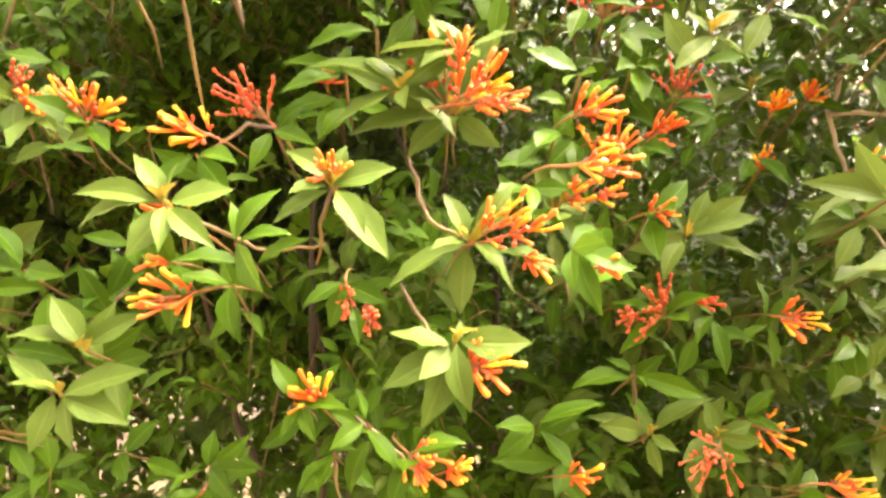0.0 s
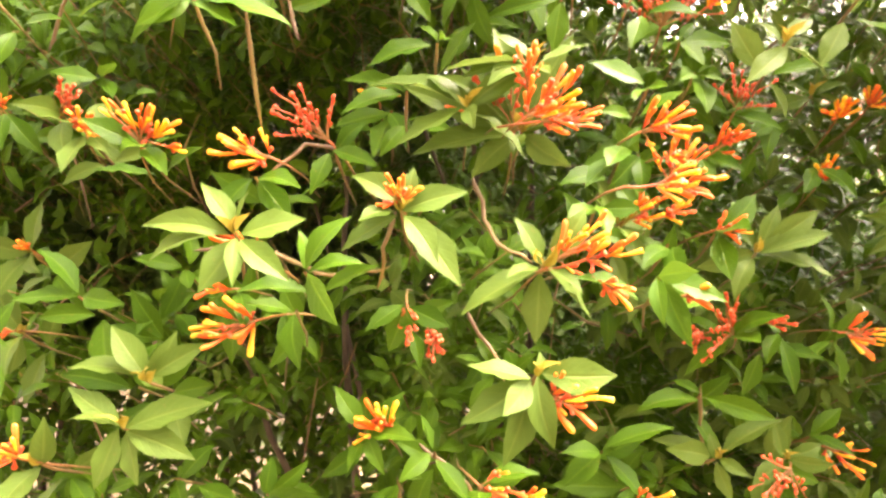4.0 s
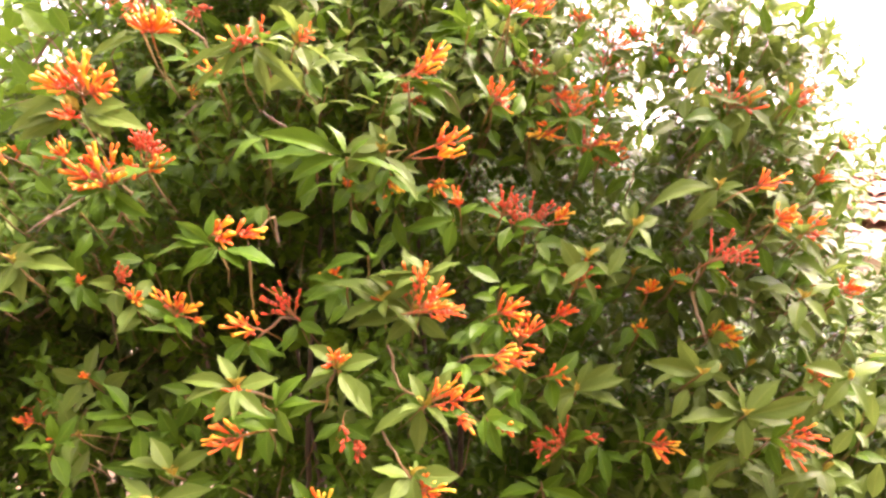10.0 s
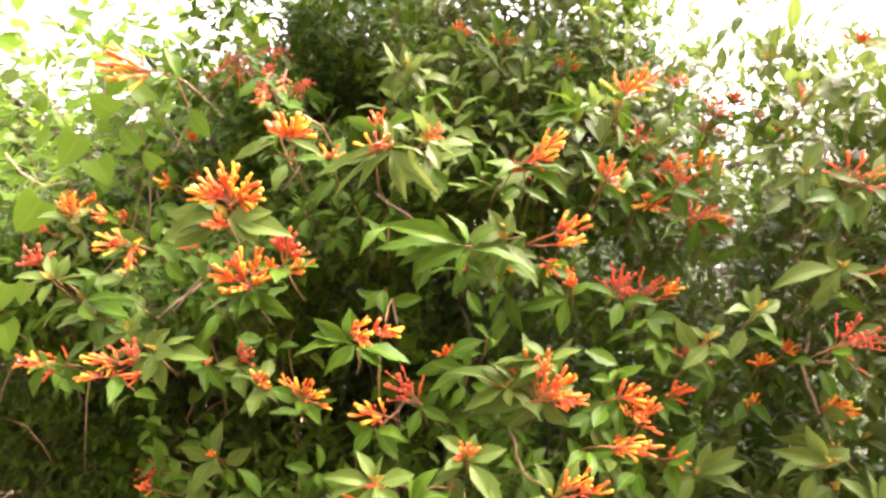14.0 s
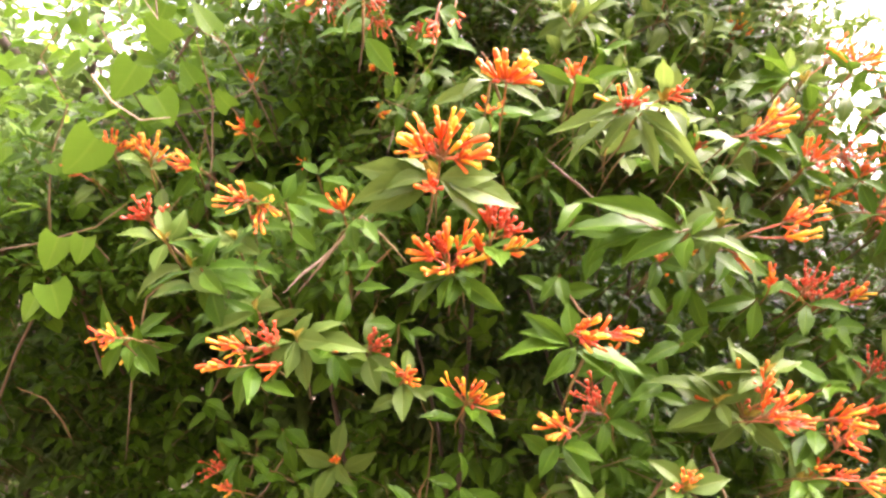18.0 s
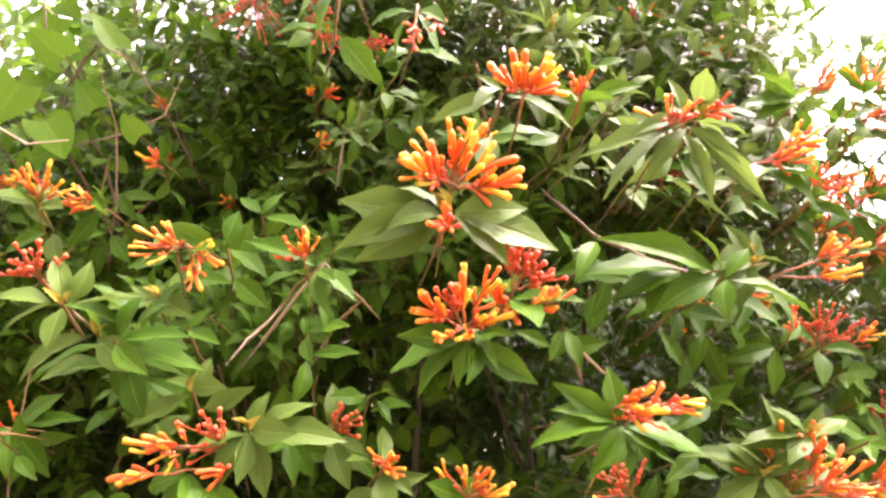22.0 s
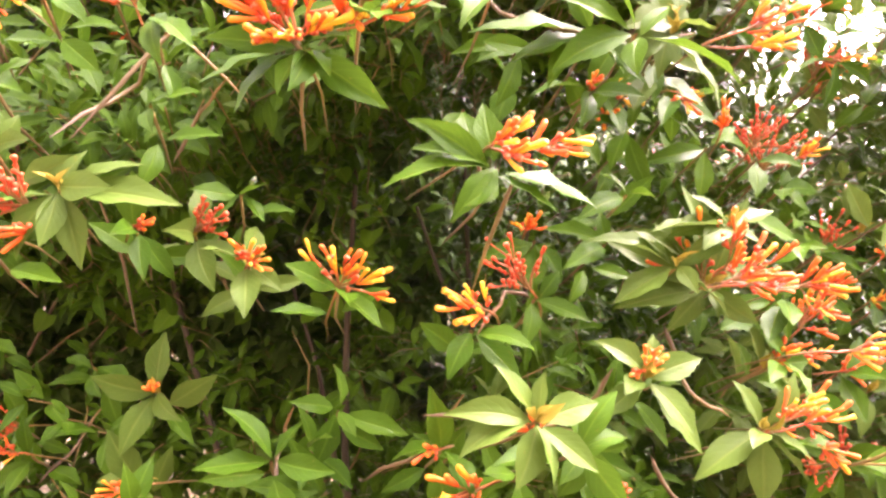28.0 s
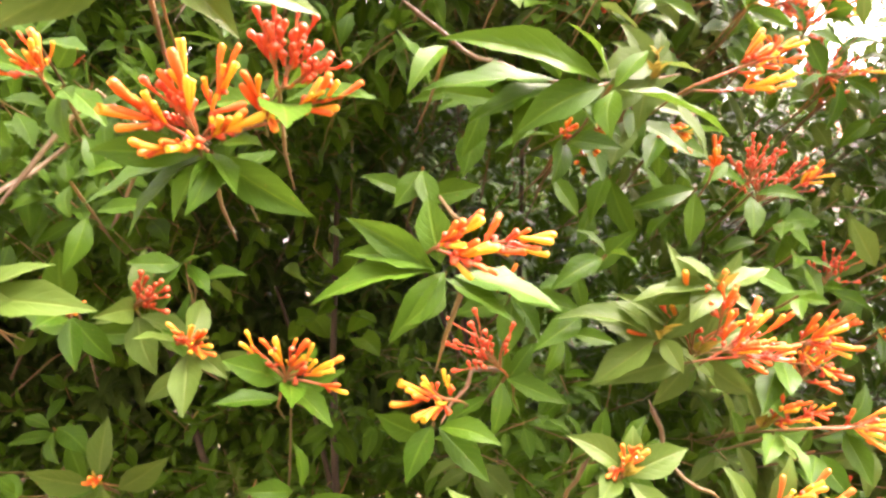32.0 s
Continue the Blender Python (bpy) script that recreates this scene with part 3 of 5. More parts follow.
blossom((-0.006, 0.600, 1.879), (0.096, -0.018, 0.036), 0.023, 'o')
blossom((0.000, 0.600, 1.876), (0.081, -0.018, 0.001), 0.010, 'y')
blossom((0.146, 0.740, 1.820), (0.018, -0.018, 0.043), 0.029, 'b')
blossom((-0.051, 0.720, 1.869), (0.043, -0.018, -0.007), 0.015, 'y')
blossom((-0.052, 0.720, 1.840), (0.011, -0.018, -0.011), 0.019, 'r')
blossom((-0.782, 0.870, 1.968), (-0.050, -0.018, 0.010), 0.020, 'y')
blossom((-0.755, 1.050, 2.084), (-0.039, -0.018, 0.005), 0.020, 'o')
blossom((-0.827, 1.300, 2.268), (-0.009, -0.018, 0.027), 0.017, 'r')
blossom((-0.509, 1.090, 2.241), (0.029, -0.018, 0.008), 0.015, 'o')
blossom((-0.539, 1.100, 2.247), (0.015, -0.018, -0.001), 0.010, 'y')
blossom((-0.514, 1.100, 2.155), (0.026, -0.018, 0.011), 0.016, 'y')
blossom((-0.668, 1.200, 2.062), (-0.020, -0.018, 0.003), 0.013, 'r')
blossom((-1.018, 1.200, 2.079), (-0.029, -0.018, 0.005), 0.021, 'o')
blossom((-0.409, 0.600, 2.145), (-0.009, -0.018, -0.070), 0.010, 'r')
blossom((-0.388, 0.620, 2.159), (-0.000, -0.018, -0.052), 0.009, 'r')
blossom((0.002, 0.600, 1.650), (0.063, -0.018, 0.037), 0.028, 'o')
blossom((-0.011, 0.600, 1.649), (0.089, -0.018, 0.008), 0.016, 'r')
blossom((-0.382, 0.475, 1.800), (-0.048, -0.018, 0.025), 0.011, 'o')
blossom((-0.380, 0.470, 1.800), (-0.010, -0.018, 0.047), 0.007, 'y')
blossom((-0.378, 0.475, 1.802), (0.020, -0.018, 0.047), 0.010, 'o')
blossom((-0.385, 0.470, 1.798), (-0.025, -0.018, -0.013), 0.006, 'o')
blossom((-0.379, 0.465, 1.797), (-0.010, -0.018, -0.014), 0.007, 'y')
blossom((-0.378, 0.475, 1.800), (0.032, -0.018, 0.012), 0.006, 'y')
blossom((-0.382, 0.480, 1.805), (-0.019, -0.018, 0.026), 0.010, 'b')
blossom((-0.354, 0.480, 1.809), (0.065, -0.018, 0.022), 0.007, 'o')
blossom((-0.338, 0.485, 1.833), (-0.006, -0.018, 0.041), 0.008, 'b')
blossom((-0.336, 0.485, 1.834), (0.014, -0.018, 0.036), 0.010, 'b')
blossom((-0.334, 0.485, 1.834), (0.031, -0.018, 0.010), 0.006, 'b')
blossom((-0.342, 0.480, 1.821), (0.009, -0.018, -0.018), 0.006, 'y')
blossom((-0.348, 0.485, 1.820), (-0.007, -0.018, 0.017), 0.007, 'r')
blossom((-0.333, 0.470, 1.997), (-0.001, -0.018, 0.037), 0.034, 'O')
blossom((-0.325, 0.690, 2.037), (0.000, -0.018, 0.018), 0.027, 'o')
blossom((-0.231, 0.600, 2.058), (-0.005, -0.018, 0.027), 0.020, 'r')
blossom((-0.152, 0.500, 2.009), (0.030, -0.018, 0.008), 0.014, 'r')
blossom((-1.047, 1.150, 2.042), (0.002, -0.018, 0.049), 0.042, 'o')
blossom((-0.889, 1.150, 2.028), (-0.056, -0.018, 0.007), 0.013, 'o')
blossom((-1.100, 1.200, 1.988), (-0.075, -0.018, 0.033), 0.014, 'r')
blossom((-0.802, 1.300, 2.167), (-0.028, -0.018, 0.001), 0.014, 'r')
blossom((-0.490, 0.460, 2.081), (-0.104, -0.018, 0.016), 0.033, 'O')
blossom((-0.818, 0.750, 1.693), (-0.049, -0.018, -0.003), 0.016, 'o')
blossom((0.015, 0.600, 1.681), (-0.002, -0.018, 0.038), 0.014, 'r')
blossom((0.014, 0.610, 1.654), (0.066, -0.018, -0.003), 0.013, 'r')
blossom((0.125, 0.650, 1.653), (0.056, -0.018, 0.012), 0.027, 'o')
blossom((0.155, 0.650, 1.629), (0.017, -0.018, -0.012), 0.007, 'y')
blossom((0.092, 0.580, 1.593), (0.078, -0.018, 0.002), 0.020, 'o')
blossom((0.032, 0.710, 1.869), (0.014, -0.018, -0.030), 0.017, 'o')
blossom((0.226, 0.830, 2.052), (0.099, -0.018, 0.012), 0.036, 'r')
blossom((0.206, 0.820, 1.982), (0.061, -0.018, 0.004), 0.014, 'o')
blossom((0.265, 0.800, 1.961), (0.093, -0.018, -0.005), 0.027, 'o')
blossom((0.145, 0.620, 2.115), (0.015, -0.018, 0.033), 0.041, 'o')
blossom((-0.045, 0.800, 2.055), (0.055, -0.018, -0.029), 0.025, 'b')
blossom((-0.536, 0.950, 2.313), (0.032, -0.018, -0.036), 0.019, 'b')
blossom((-0.441, 0.900, 2.259), (0.014, -0.018, -0.034), 0.022, 'b')
blossom((0.072, 0.690, 1.826), (-0.011, -0.018, 0.032), 0.014, 'r')
blossom((0.281, 0.830, 2.018), (0.018, -0.018, 0.057), 0.045, 'r')
blossom((0.330, 0.830, 2.051), (0.033, -0.018, 0.027), 0.037, 'o')
blossom((0.272, 0.820, 2.004), (-0.078, -0.018, -0.027), 0.020, 'o')
blossom((0.302, 0.820, 1.944), (0.028, -0.018, 0.054), 0.049, 'b')
blossom((0.334, 0.820, 1.949), (0.045, -0.018, 0.020), 0.009, 'y')
blossom((0.171, 0.780, 2.163), (0.078, -0.018, 0.067), 0.027, 'o')
blossom((0.091, 0.850, 2.256), (0.003, -0.018, 0.036), 0.029, 'o')
blossom((-0.030, 0.850, 2.307), (0.010, -0.018, 0.036), 0.038, 'r')
blossom((0.480, 0.850, 2.286), (-0.000, -0.018, 0.013), 0.012, 'r')
blossom((0.428, 0.900, 2.212), (0.010, -0.018, 0.021), 0.024, 'r')
blossom((0.470, 0.900, 2.184), (0.009, -0.018, 0.012), 0.020, 'r')
blossom((0.323, 0.920, 2.256), (0.006, -0.018, 0.025), 0.027, 'r')
blossom((0.216, 0.850, 2.110), (0.011, -0.018, 0.035), 0.035, 'b')
blossom((0.244, 0.850, 2.081), (0.002, -0.018, 0.011), 0.011, 'r')
blossom((0.560, 0.700, 2.241), (0.004, -0.018, 0.016), 0.027, 'r')
blossom((-0.524, 0.900, 2.266), (0.026, -0.018, -0.040), 0.019, 'b')
blossom((-0.115, 0.850, 2.331), (0.011, -0.018, 0.024), 0.027, 'r')
blossom((0.482, 0.840, 2.117), (0.005, -0.018, 0.032), 0.029, 'r')
blossom((0.523, 0.850, 2.196), (-0.009, -0.018, 0.030), 0.028, 'r')
blossom((0.372, 0.880, 2.186), (0.018, -0.018, 0.027), 0.042, 'r')
blossom((0.495, 0.650, 1.980), (0.015, -0.018, 0.057), 0.054, 'f')
blossom((0.489, 0.620, 1.838), (0.072, -0.018, 0.024), 0.018, 'o')
blossom((0.533, 0.610, 1.792), (0.032, -0.018, 0.016), 0.022, 'o')
blossom((0.440, 0.630, 1.732), (0.066, -0.018, 0.026), 0.039, 'b')
blossom((0.581, 0.620, 1.777), (0.029, -0.018, 0.019), 0.030, 'r')
blossom((0.590, 0.640, 1.986), (0.036, -0.018, 0.022), 0.028, 'r')
blossom((0.705, 0.880, 1.717), (0.049, -0.018, 0.012), 0.023, 'o')
blossom((0.529, 0.650, 1.476), (0.082, -0.018, -0.009), 0.041, 'r')
blossom((0.631, 0.700, 1.563), (0.018, -0.018, 0.023), 0.024, 'r')
blossom((-0.828, 0.800, 1.953), (0.010, -0.018, 0.048), 0.035, 'o')
blossom((-0.475, 0.730, 1.699), (0.029, -0.018, 0.021), 0.018, 'b')
blossom((-0.667, 0.900, 1.456), (-0.045, -0.018, 0.013), 0.010, 'r')
blossom((-0.099, 0.650, 1.848), (-0.006, -0.018, 0.010), 0.009, 'o')
blossom((-0.026, 0.750, 2.023), (0.025, -0.018, 0.004), 0.016, 'b')
blossom((-0.522, 0.700, 1.699), (0.024, -0.018, 0.005), 0.006, 'r')
blossom((0.669, 0.800, 1.944), (-0.012, -0.018, 0.011), 0.014, 'r')
blossom((0.672, 0.660, 1.926), (0.017, -0.018, 0.014), 0.020, 'r')
blossom((0.656, 0.700, 1.878), (0.004, -0.018, 0.017), 0.020, 'r')
blossom((0.681, 0.700, 1.694), (0.022, -0.018, 0.022), 0.029, 'r')
blossom((-0.502, 0.720, 1.550), (-0.004, -0.018, 0.010), 0.006, 'r')
shoot((-0.162, 0.637, 1.637), 'm', (-0.015, -0.023, -0.041), (0.046, -0.024, -0.018), (0.026, 0.006, 0.029))
shoot((-0.228, 0.610, 1.609), 'm', (-0.025, -0.020, -0.038), (0.036, -0.021, -0.040), (0.045, -0.026, -0.009))
shoot((-0.094, 0.560, 1.573), 'y', (-0.042, 0.005, 0.028), (0.056, 0.001, 0.017), (0.028, -0.022, -0.039), (-0.027, -0.027, -0.008), (0.047, -0.006, -0.058), (-0.048, -0.007, -0.029), (0.010, 0.006, 0.037))
shoot((-0.166, 0.530, 1.524), 'm', (0.027, -0.022, -0.040), (0.044, 0.006, 0.009), (-0.005, 0.007, 0.033), (0.034, 0.003, 0.044))
shoot((0.012, 0.630, 1.650), 'y', (-0.104, 0.001, 0.043), (-0.073, 0.001, 0.058), (-0.044, -0.006, -0.040), (-0.097, -0.006, -0.018), (0.040, -0.018, -0.034), (0.074, -0.006, 0.006), (-0.013, -0.029, -0.026), (-0.021, 0.001, 0.096), (0.046, 0.001, 0.089), (0.052, 0.003, 0.024), (-0.054, 0.001, 0.060))
shoot((0.022, 0.570, 1.527), 'y', (-0.069, -0.006, -0.036), (-0.021, 0.005, 0.043), (-0.006, -0.006, -0.059), (0.041, -0.006, -0.045), (-0.033, -0.027, -0.005), (0.035, 0.003, 0.045), (0.027, -0.026, -0.021))
shoot((0.103, 0.520, 1.517), 'm', (-0.004, -0.026, -0.034), (0.037, -0.023, -0.015), (0.016, -0.014, -0.050), (0.021, -0.028, 0.004))
shoot((0.256, 0.700, 1.538), 'y', (-0.063, -0.006, -0.017), (-0.029, -0.021, -0.042), (0.072, -0.006, -0.025), (-0.020, 0.006, 0.041), (0.025, 0.004, 0.049), (0.063, 0.001, 0.039), (0.049, -0.013, -0.014), (0.080, 0.001, 0.023))
shoot((0.009, 0.520, 1.445), 'y', (-0.056, -0.006, -0.031), (-0.023, -0.006, -0.062), (0.011, -0.011, -0.053), (0.004, 0.007, 0.018), (0.057, -0.006, 0.000), (-0.049, 0.005, 0.011), (-0.023, -0.026, -0.021))
shoot((0.223, 0.730, 1.323), 'y', (-0.053, -0.021, 0.013), (-0.003, 0.007, 0.027), (0.069, 0.001, 0.039), (0.022, -0.026, -0.011), (0.007, -0.023, -0.035), (-0.064, 0.001, 0.020))
shoot((0.300, 0.740, 1.319), 'y', (0.047, -0.015, -0.004), (-0.006, 0.006, 0.042), (-0.042, -0.023, -0.023), (0.043, 0.006, 0.011))
shoot((0.387, 0.800, 1.437), 'm', (-0.043, -0.025, -0.021), (0.001, -0.015, -0.051), (-0.007, 0.003, 0.055), (0.031, 0.005, 0.036))
shoot((0.303, 0.750, 1.451), 'm', (-0.027, -0.026, -0.029), (0.016, -0.006, -0.065), (-0.029, 0.006, 0.024))
shoot((-0.327, 0.570, 1.397), 'y', (-0.047, 0.002, 0.034), (0.075, 0.001, 0.022), (-0.031, -0.022, 0.014), (0.019, -0.021, -0.041), (-0.015, -0.012, -0.048), (0.061, -0.006, -0.022))
shoot((-0.311, 0.580, 1.433), 'y', (-0.033, 0.003, 0.046), (0.025, 0.005, 0.038), (-0.065, -0.006, 0.011), (0.051, 0.001, 0.029))
shoot((-0.189, 0.600, 1.490), 'm', (0.009, -0.021, -0.045), (-0.055, -0.006, -0.020), (-0.035, -0.023, 0.009))
shoot((-0.132, 0.620, 1.380), 'm', (-0.015, -0.025, -0.026), (0.019, -0.025, -0.031), (0.048, -0.023, -0.001), (0.032, 0.005, 0.034), (-0.027, 0.005, 0.040))
shoot((0.139, 0.700, 1.640), 'm', (-0.037, -0.021, -0.037), (-0.006, -0.026, -0.039), (-0.022, 0.006, 0.034), (-0.061, -0.006, -0.012))
shoot((0.397, 0.850, 1.737), 'y', (0.012, 0.007, 0.034), (-0.037, 0.006, 0.020), (0.041, -0.013, -0.033), (0.047, 0.005, 0.019), (-0.057, -0.009, -0.024))
shoot((0.241, 0.820, 1.761), 'm', (-0.041, -0.026, 0.007), (0.021, -0.028, -0.015), (-0.001, 0.007, 0.022), (-0.036, -0.027, -0.023))
shoot((0.323, 0.800, 1.691), 'm', (-0.020, -0.023, -0.046), (-0.038, -0.027, -0.020), (0.016, -0.028, 0.004))
shoot((0.204, 0.720, 1.390), 'm', (-0.068, -0.006, -0.008), (-0.028, 0.007, 0.014), (0.077, -0.006, -0.024), (0.006, -0.029, -0.005))
shoot((-0.070, 0.620, 1.361), 'm', (-0.027, -0.025, -0.018), (0.035, -0.017, -0.036), (-0.011, 0.007, 0.032))
shoot((0.097, 0.700, 1.339), 'm', (-0.044, -0.015, -0.030), (0.073, 0.001, 0.024), (0.040, -0.006, -0.045), (-0.043, -0.025, 0.008))
shoot((-0.401, 0.440, 1.883), 'y', (-0.080, -0.006, -0.029), (-0.077, 0.002, 0.007), (-0.067, -0.006, -0.040), (0.044, -0.006, -0.039), (0.058, -0.006, 0.006), (0.083, -0.006, -0.023), (-0.039, 0.006, 0.020), (-0.046, -0.023, -0.018))
shoot((-0.709, 0.580, 1.816), 'y', (-0.000, -0.026, -0.038), (0.014, 0.006, 0.041), (-0.045, -0.017, 0.005), (0.064, -0.006, 0.011), (-0.033, -0.021, -0.025), (-0.013, 0.006, 0.043))
shoot((-0.668, 0.590, 1.787), 'm', (-0.072, -0.006, -0.045), (0.035, -0.025, -0.026), (0.013, 0.006, 0.042), (0.075, -0.006, -0.022), (0.063, -0.006, 0.008))
shoot((-0.602, 0.610, 1.744), 'y', (-0.052, -0.006, -0.028), (0.011, 0.007, 0.031), (-0.030, 0.007, 0.010), (0.035, -0.028, 0.002))
shoot((-0.548, 0.585, 1.712), 'y', (0.017, -0.006, -0.057), (-0.004, -0.021, -0.044), (0.041, -0.025, -0.002), (0.016, 0.006, 0.035), (0.054, 0.001, 0.028), (-0.023, -0.011, -0.050), (0.085, -0.006, -0.009), (-0.048, -0.015, -0.017))
shoot((-0.374, 0.478, 1.795), 'm', (-0.062, -0.006, -0.031), (-0.044, -0.006, -0.046), (-0.019, -0.026, -0.036), (-0.009, -0.028, -0.034), (0.018, -0.029, -0.025), (0.055, -0.006, -0.035), (-0.056, -0.009, 0.000), (0.028, -0.028, -0.003))
shoot((-0.497, 0.620, 1.865), 'm', (0.017, -0.029, -0.014), (0.012, -0.024, -0.044), (-0.073, 0.001, 0.026), (0.034, -0.022, -0.033))
shoot((-0.585, 0.630, 1.880), 'm', (-0.056, 0.001, 0.022), (0.041, -0.021, -0.030), (0.010, 0.006, 0.037))
shoot((-0.037, 0.600, 1.898), 'y', (0.006, 0.007, 0.029), (-0.061, -0.019, -0.018), (-0.021, -0.011, -0.057), (0.030, -0.021, -0.013))
shoot((0.023, 0.610, 1.708), 'y', (-0.037, 0.005, 0.028), (0.047, 0.005, 0.019), (-0.067, -0.006, -0.010), (-0.043, -0.026, -0.025), (0.010, -0.026, -0.014), (-0.061, -0.006, -0.039), (-0.086, -0.006, -0.004))
shoot((-0.613, 0.620, 1.802), 'm', (-0.024, -0.027, -0.018), (0.017, 0.007, 0.023), (0.035, -0.027, -0.012))
shoot((-0.434, 0.740, 1.737), 'm', (-0.021, -0.024, -0.035), (0.024, -0.025, -0.029), (-0.041, -0.025, 0.002), (0.029, -0.027, 0.009))
shoot((-0.505, 0.660, 1.801), 'm', (0.009, -0.028, -0.028), (-0.003, 0.007, 0.020), (0.045, -0.022, 0.007))
shoot((-0.029, 0.710, 1.819), 'm', (-0.030, -0.019, -0.048), (0.024, -0.006, -0.067), (-0.049, 0.004, 0.020), (0.015, 0.006, 0.038))
shoot((-0.240, 0.495, 1.726), 'm', (-0.078, -0.006, -0.014), (-0.038, -0.018, -0.040), (-0.028, -0.027, -0.028), (-0.007, 0.006, 0.045), (-0.057, 0.001, 0.012), (0.070, -0.006, -0.021), (0.040, -0.018, -0.026), (-0.055, 0.002, 0.035))
shoot((-0.210, 0.500, 1.552), 'y', (-0.029, 0.005, 0.040), (-0.065, -0.006, 0.009), (-0.054, -0.013, -0.019), (0.006, -0.023, -0.035), (0.006, 0.007, 0.034), (0.048, 0.005, 0.012), (0.040, -0.013, -0.030), (-0.022, -0.021, -0.039))
shoot((-0.037, 0.605, 1.668), 'y', (-0.086, 0.001, 0.022), (-0.039, 0.004, 0.033), (0.003, -0.027, -0.026), (-0.062, -0.006, -0.034), (0.051, -0.006, -0.042), (0.037, 0.006, 0.019))
shoot((-0.392, 0.620, 1.503), 'm', (-0.040, 0.001, 0.044), (-0.060, -0.006, -0.002), (0.047, -0.020, -0.006), (0.022, 0.007, 0.028))
shoot((-0.334, 0.720, 1.526), 'm', (-0.020, -0.012, -0.050), (0.016, -0.028, -0.020), (-0.042, -0.024, 0.011), (-0.006, 0.006, 0.042), (0.067, -0.006, -0.019))
shoot((-0.093, 0.570, 1.868), 'm', (-0.077, -0.006, -0.040), (-0.130, 0.002, 0.036), (-0.016, -0.024, -0.043), (-0.029, 0.004, 0.048), (0.100, -0.006, -0.034), (0.032, 0.005, 0.036))
shoot((-0.195, 0.455, 1.978), 'n', (-0.098, -0.006, -0.038), (-0.075, -0.006, -0.067), (-0.053, -0.015, -0.021), (-0.011, 0.006, 0.044), (-0.044, -0.006, -0.054), (0.065, -0.006, -0.064), (0.040, -0.018, -0.035), (0.024, -0.006, -0.065), (0.047, -0.019, -0.015))
shoot((0.328, 0.616, 1.783), 'y', (-0.051, -0.024, -0.000), (0.040, 0.006, 0.020), (0.006, 0.006, 0.040), (0.017, -0.024, -0.038), (-0.014, 0.007, 0.034))
shoot((0.466, 0.640, 1.850), 'y', (-0.104, -0.006, -0.031), (-0.015, 0.007, 0.024), (0.028, -0.025, 0.001), (-0.052, -0.006, -0.055), (0.055, -0.006, -0.035))
shoot((0.484, 0.630, 1.511), 'y', (-0.099, -0.006, -0.008), (-0.062, -0.006, -0.053), (-0.005, 0.004, 0.053), (0.055, 0.002, 0.053), (0.111, 0.002, 0.027), (0.000, -0.008, -0.056), (-0.050, 0.002, 0.035), (0.064, -0.006, -0.006))
shoot((-0.120, 0.600, 1.877), 'm', (-0.044, -0.006, -0.052), (-0.081, -0.006, -0.034), (-0.116, -0.006, -0.012), (0.018, -0.024, -0.039), (-0.022, 0.005, 0.045), (0.044, -0.006, -0.045))
shoot((-0.042, 0.600, 1.882), 'y', (-0.021, 0.005, 0.047), (-0.058, -0.006, -0.039), (0.054, -0.006, -0.069), (0.014, 0.007, 0.035), (-0.032, 0.006, 0.032))
shoot((-0.349, 0.480, 2.002), 'n', (-0.059, -0.006, -0.030), (-0.032, -0.023, -0.032), (0.053, -0.017, -0.013), (-0.024, 0.007, 0.017), (0.060, -0.006, -0.027))
shoot((-0.209, 0.750, 2.222), 'y', (-0.052, -0.010, 0.017), (0.045, 0.004, 0.032), (-0.053, -0.006, -0.043), (0.036, -0.006, -0.052), (-0.030, -0.006, -0.063), (-0.001, 0.006, 0.044))
shoot((0.431, 0.660, 2.001), 'y', (-0.053, -0.020, -0.028), (-0.046, -0.026, 0.007), (0.035, 0.001, 0.057), (-0.013, -0.024, -0.048), (0.033, -0.022, -0.013))
shoot((0.272, 0.800, 2.011), 'm', (-0.052, -0.006, -0.031), (-0.016, 0.006, 0.040), (0.049, -0.012, -0.023), (0.013, -0.015, -0.055))
shoot((0.094, 0.800, 1.981), 'm', (-0.043, 0.004, 0.031), (0.045, -0.019, -0.019), (-0.019, -0.024, -0.044), (0.031, 0.005, 0.042))
shoot((0.065, 0.710, 1.808), 'm', (-0.085, -0.006, -0.021), (-0.011, -0.006, -0.059), (-0.040, 0.004, 0.034), (0.037, 0.006, 0.026))
shoot((0.138, 0.660, 1.698), 'm', (-0.022, -0.029, -0.017), (0.011, -0.029, -0.005), (-0.053, 0.001, 0.023))
shoot((0.270, 0.660, 1.740), 'y', (-0.020, 0.007, 0.024), (0.042, -0.006, -0.037), (0.030, 0.007, 0.022), (-0.047, -0.013, -0.039))
blossom((0.571, 0.897, 1.625), (0.025, -0.029, 0.010), 0.030, 'y')
blossom((-0.838, 0.870, 1.686), (-0.069, -0.030, -0.002), 0.036, 'o')
blossom((-0.728, 1.045, 1.462), (-0.044, -0.029, -0.006), 0.026, 'b')
blossom((-0.635, 1.077, 2.409), (-0.028, -0.018, -0.094), 0.070, 'b')
blossom((-0.551, 1.078, 2.422), (-0.010, -0.024, -0.038), 0.038, 'b')
blossom((0.384, 0.935, 2.157), (0.012, -0.032, 0.034), 0.039, 'b')
blossom((0.367, 0.898, 1.944), (0.011, -0.037, 0.039), 0.036, 'r')
shoot((-0.228, 0.700, 1.483), 'm', (0.022, -0.032, -0.053), (-0.035, 0.014, 0.024))
shoot((-0.119, 0.758, 1.702), 'm', (-0.062, -0.013, -0.016), (0.021, -0.036, -0.044), (-0.018, -0.040, -0.054))
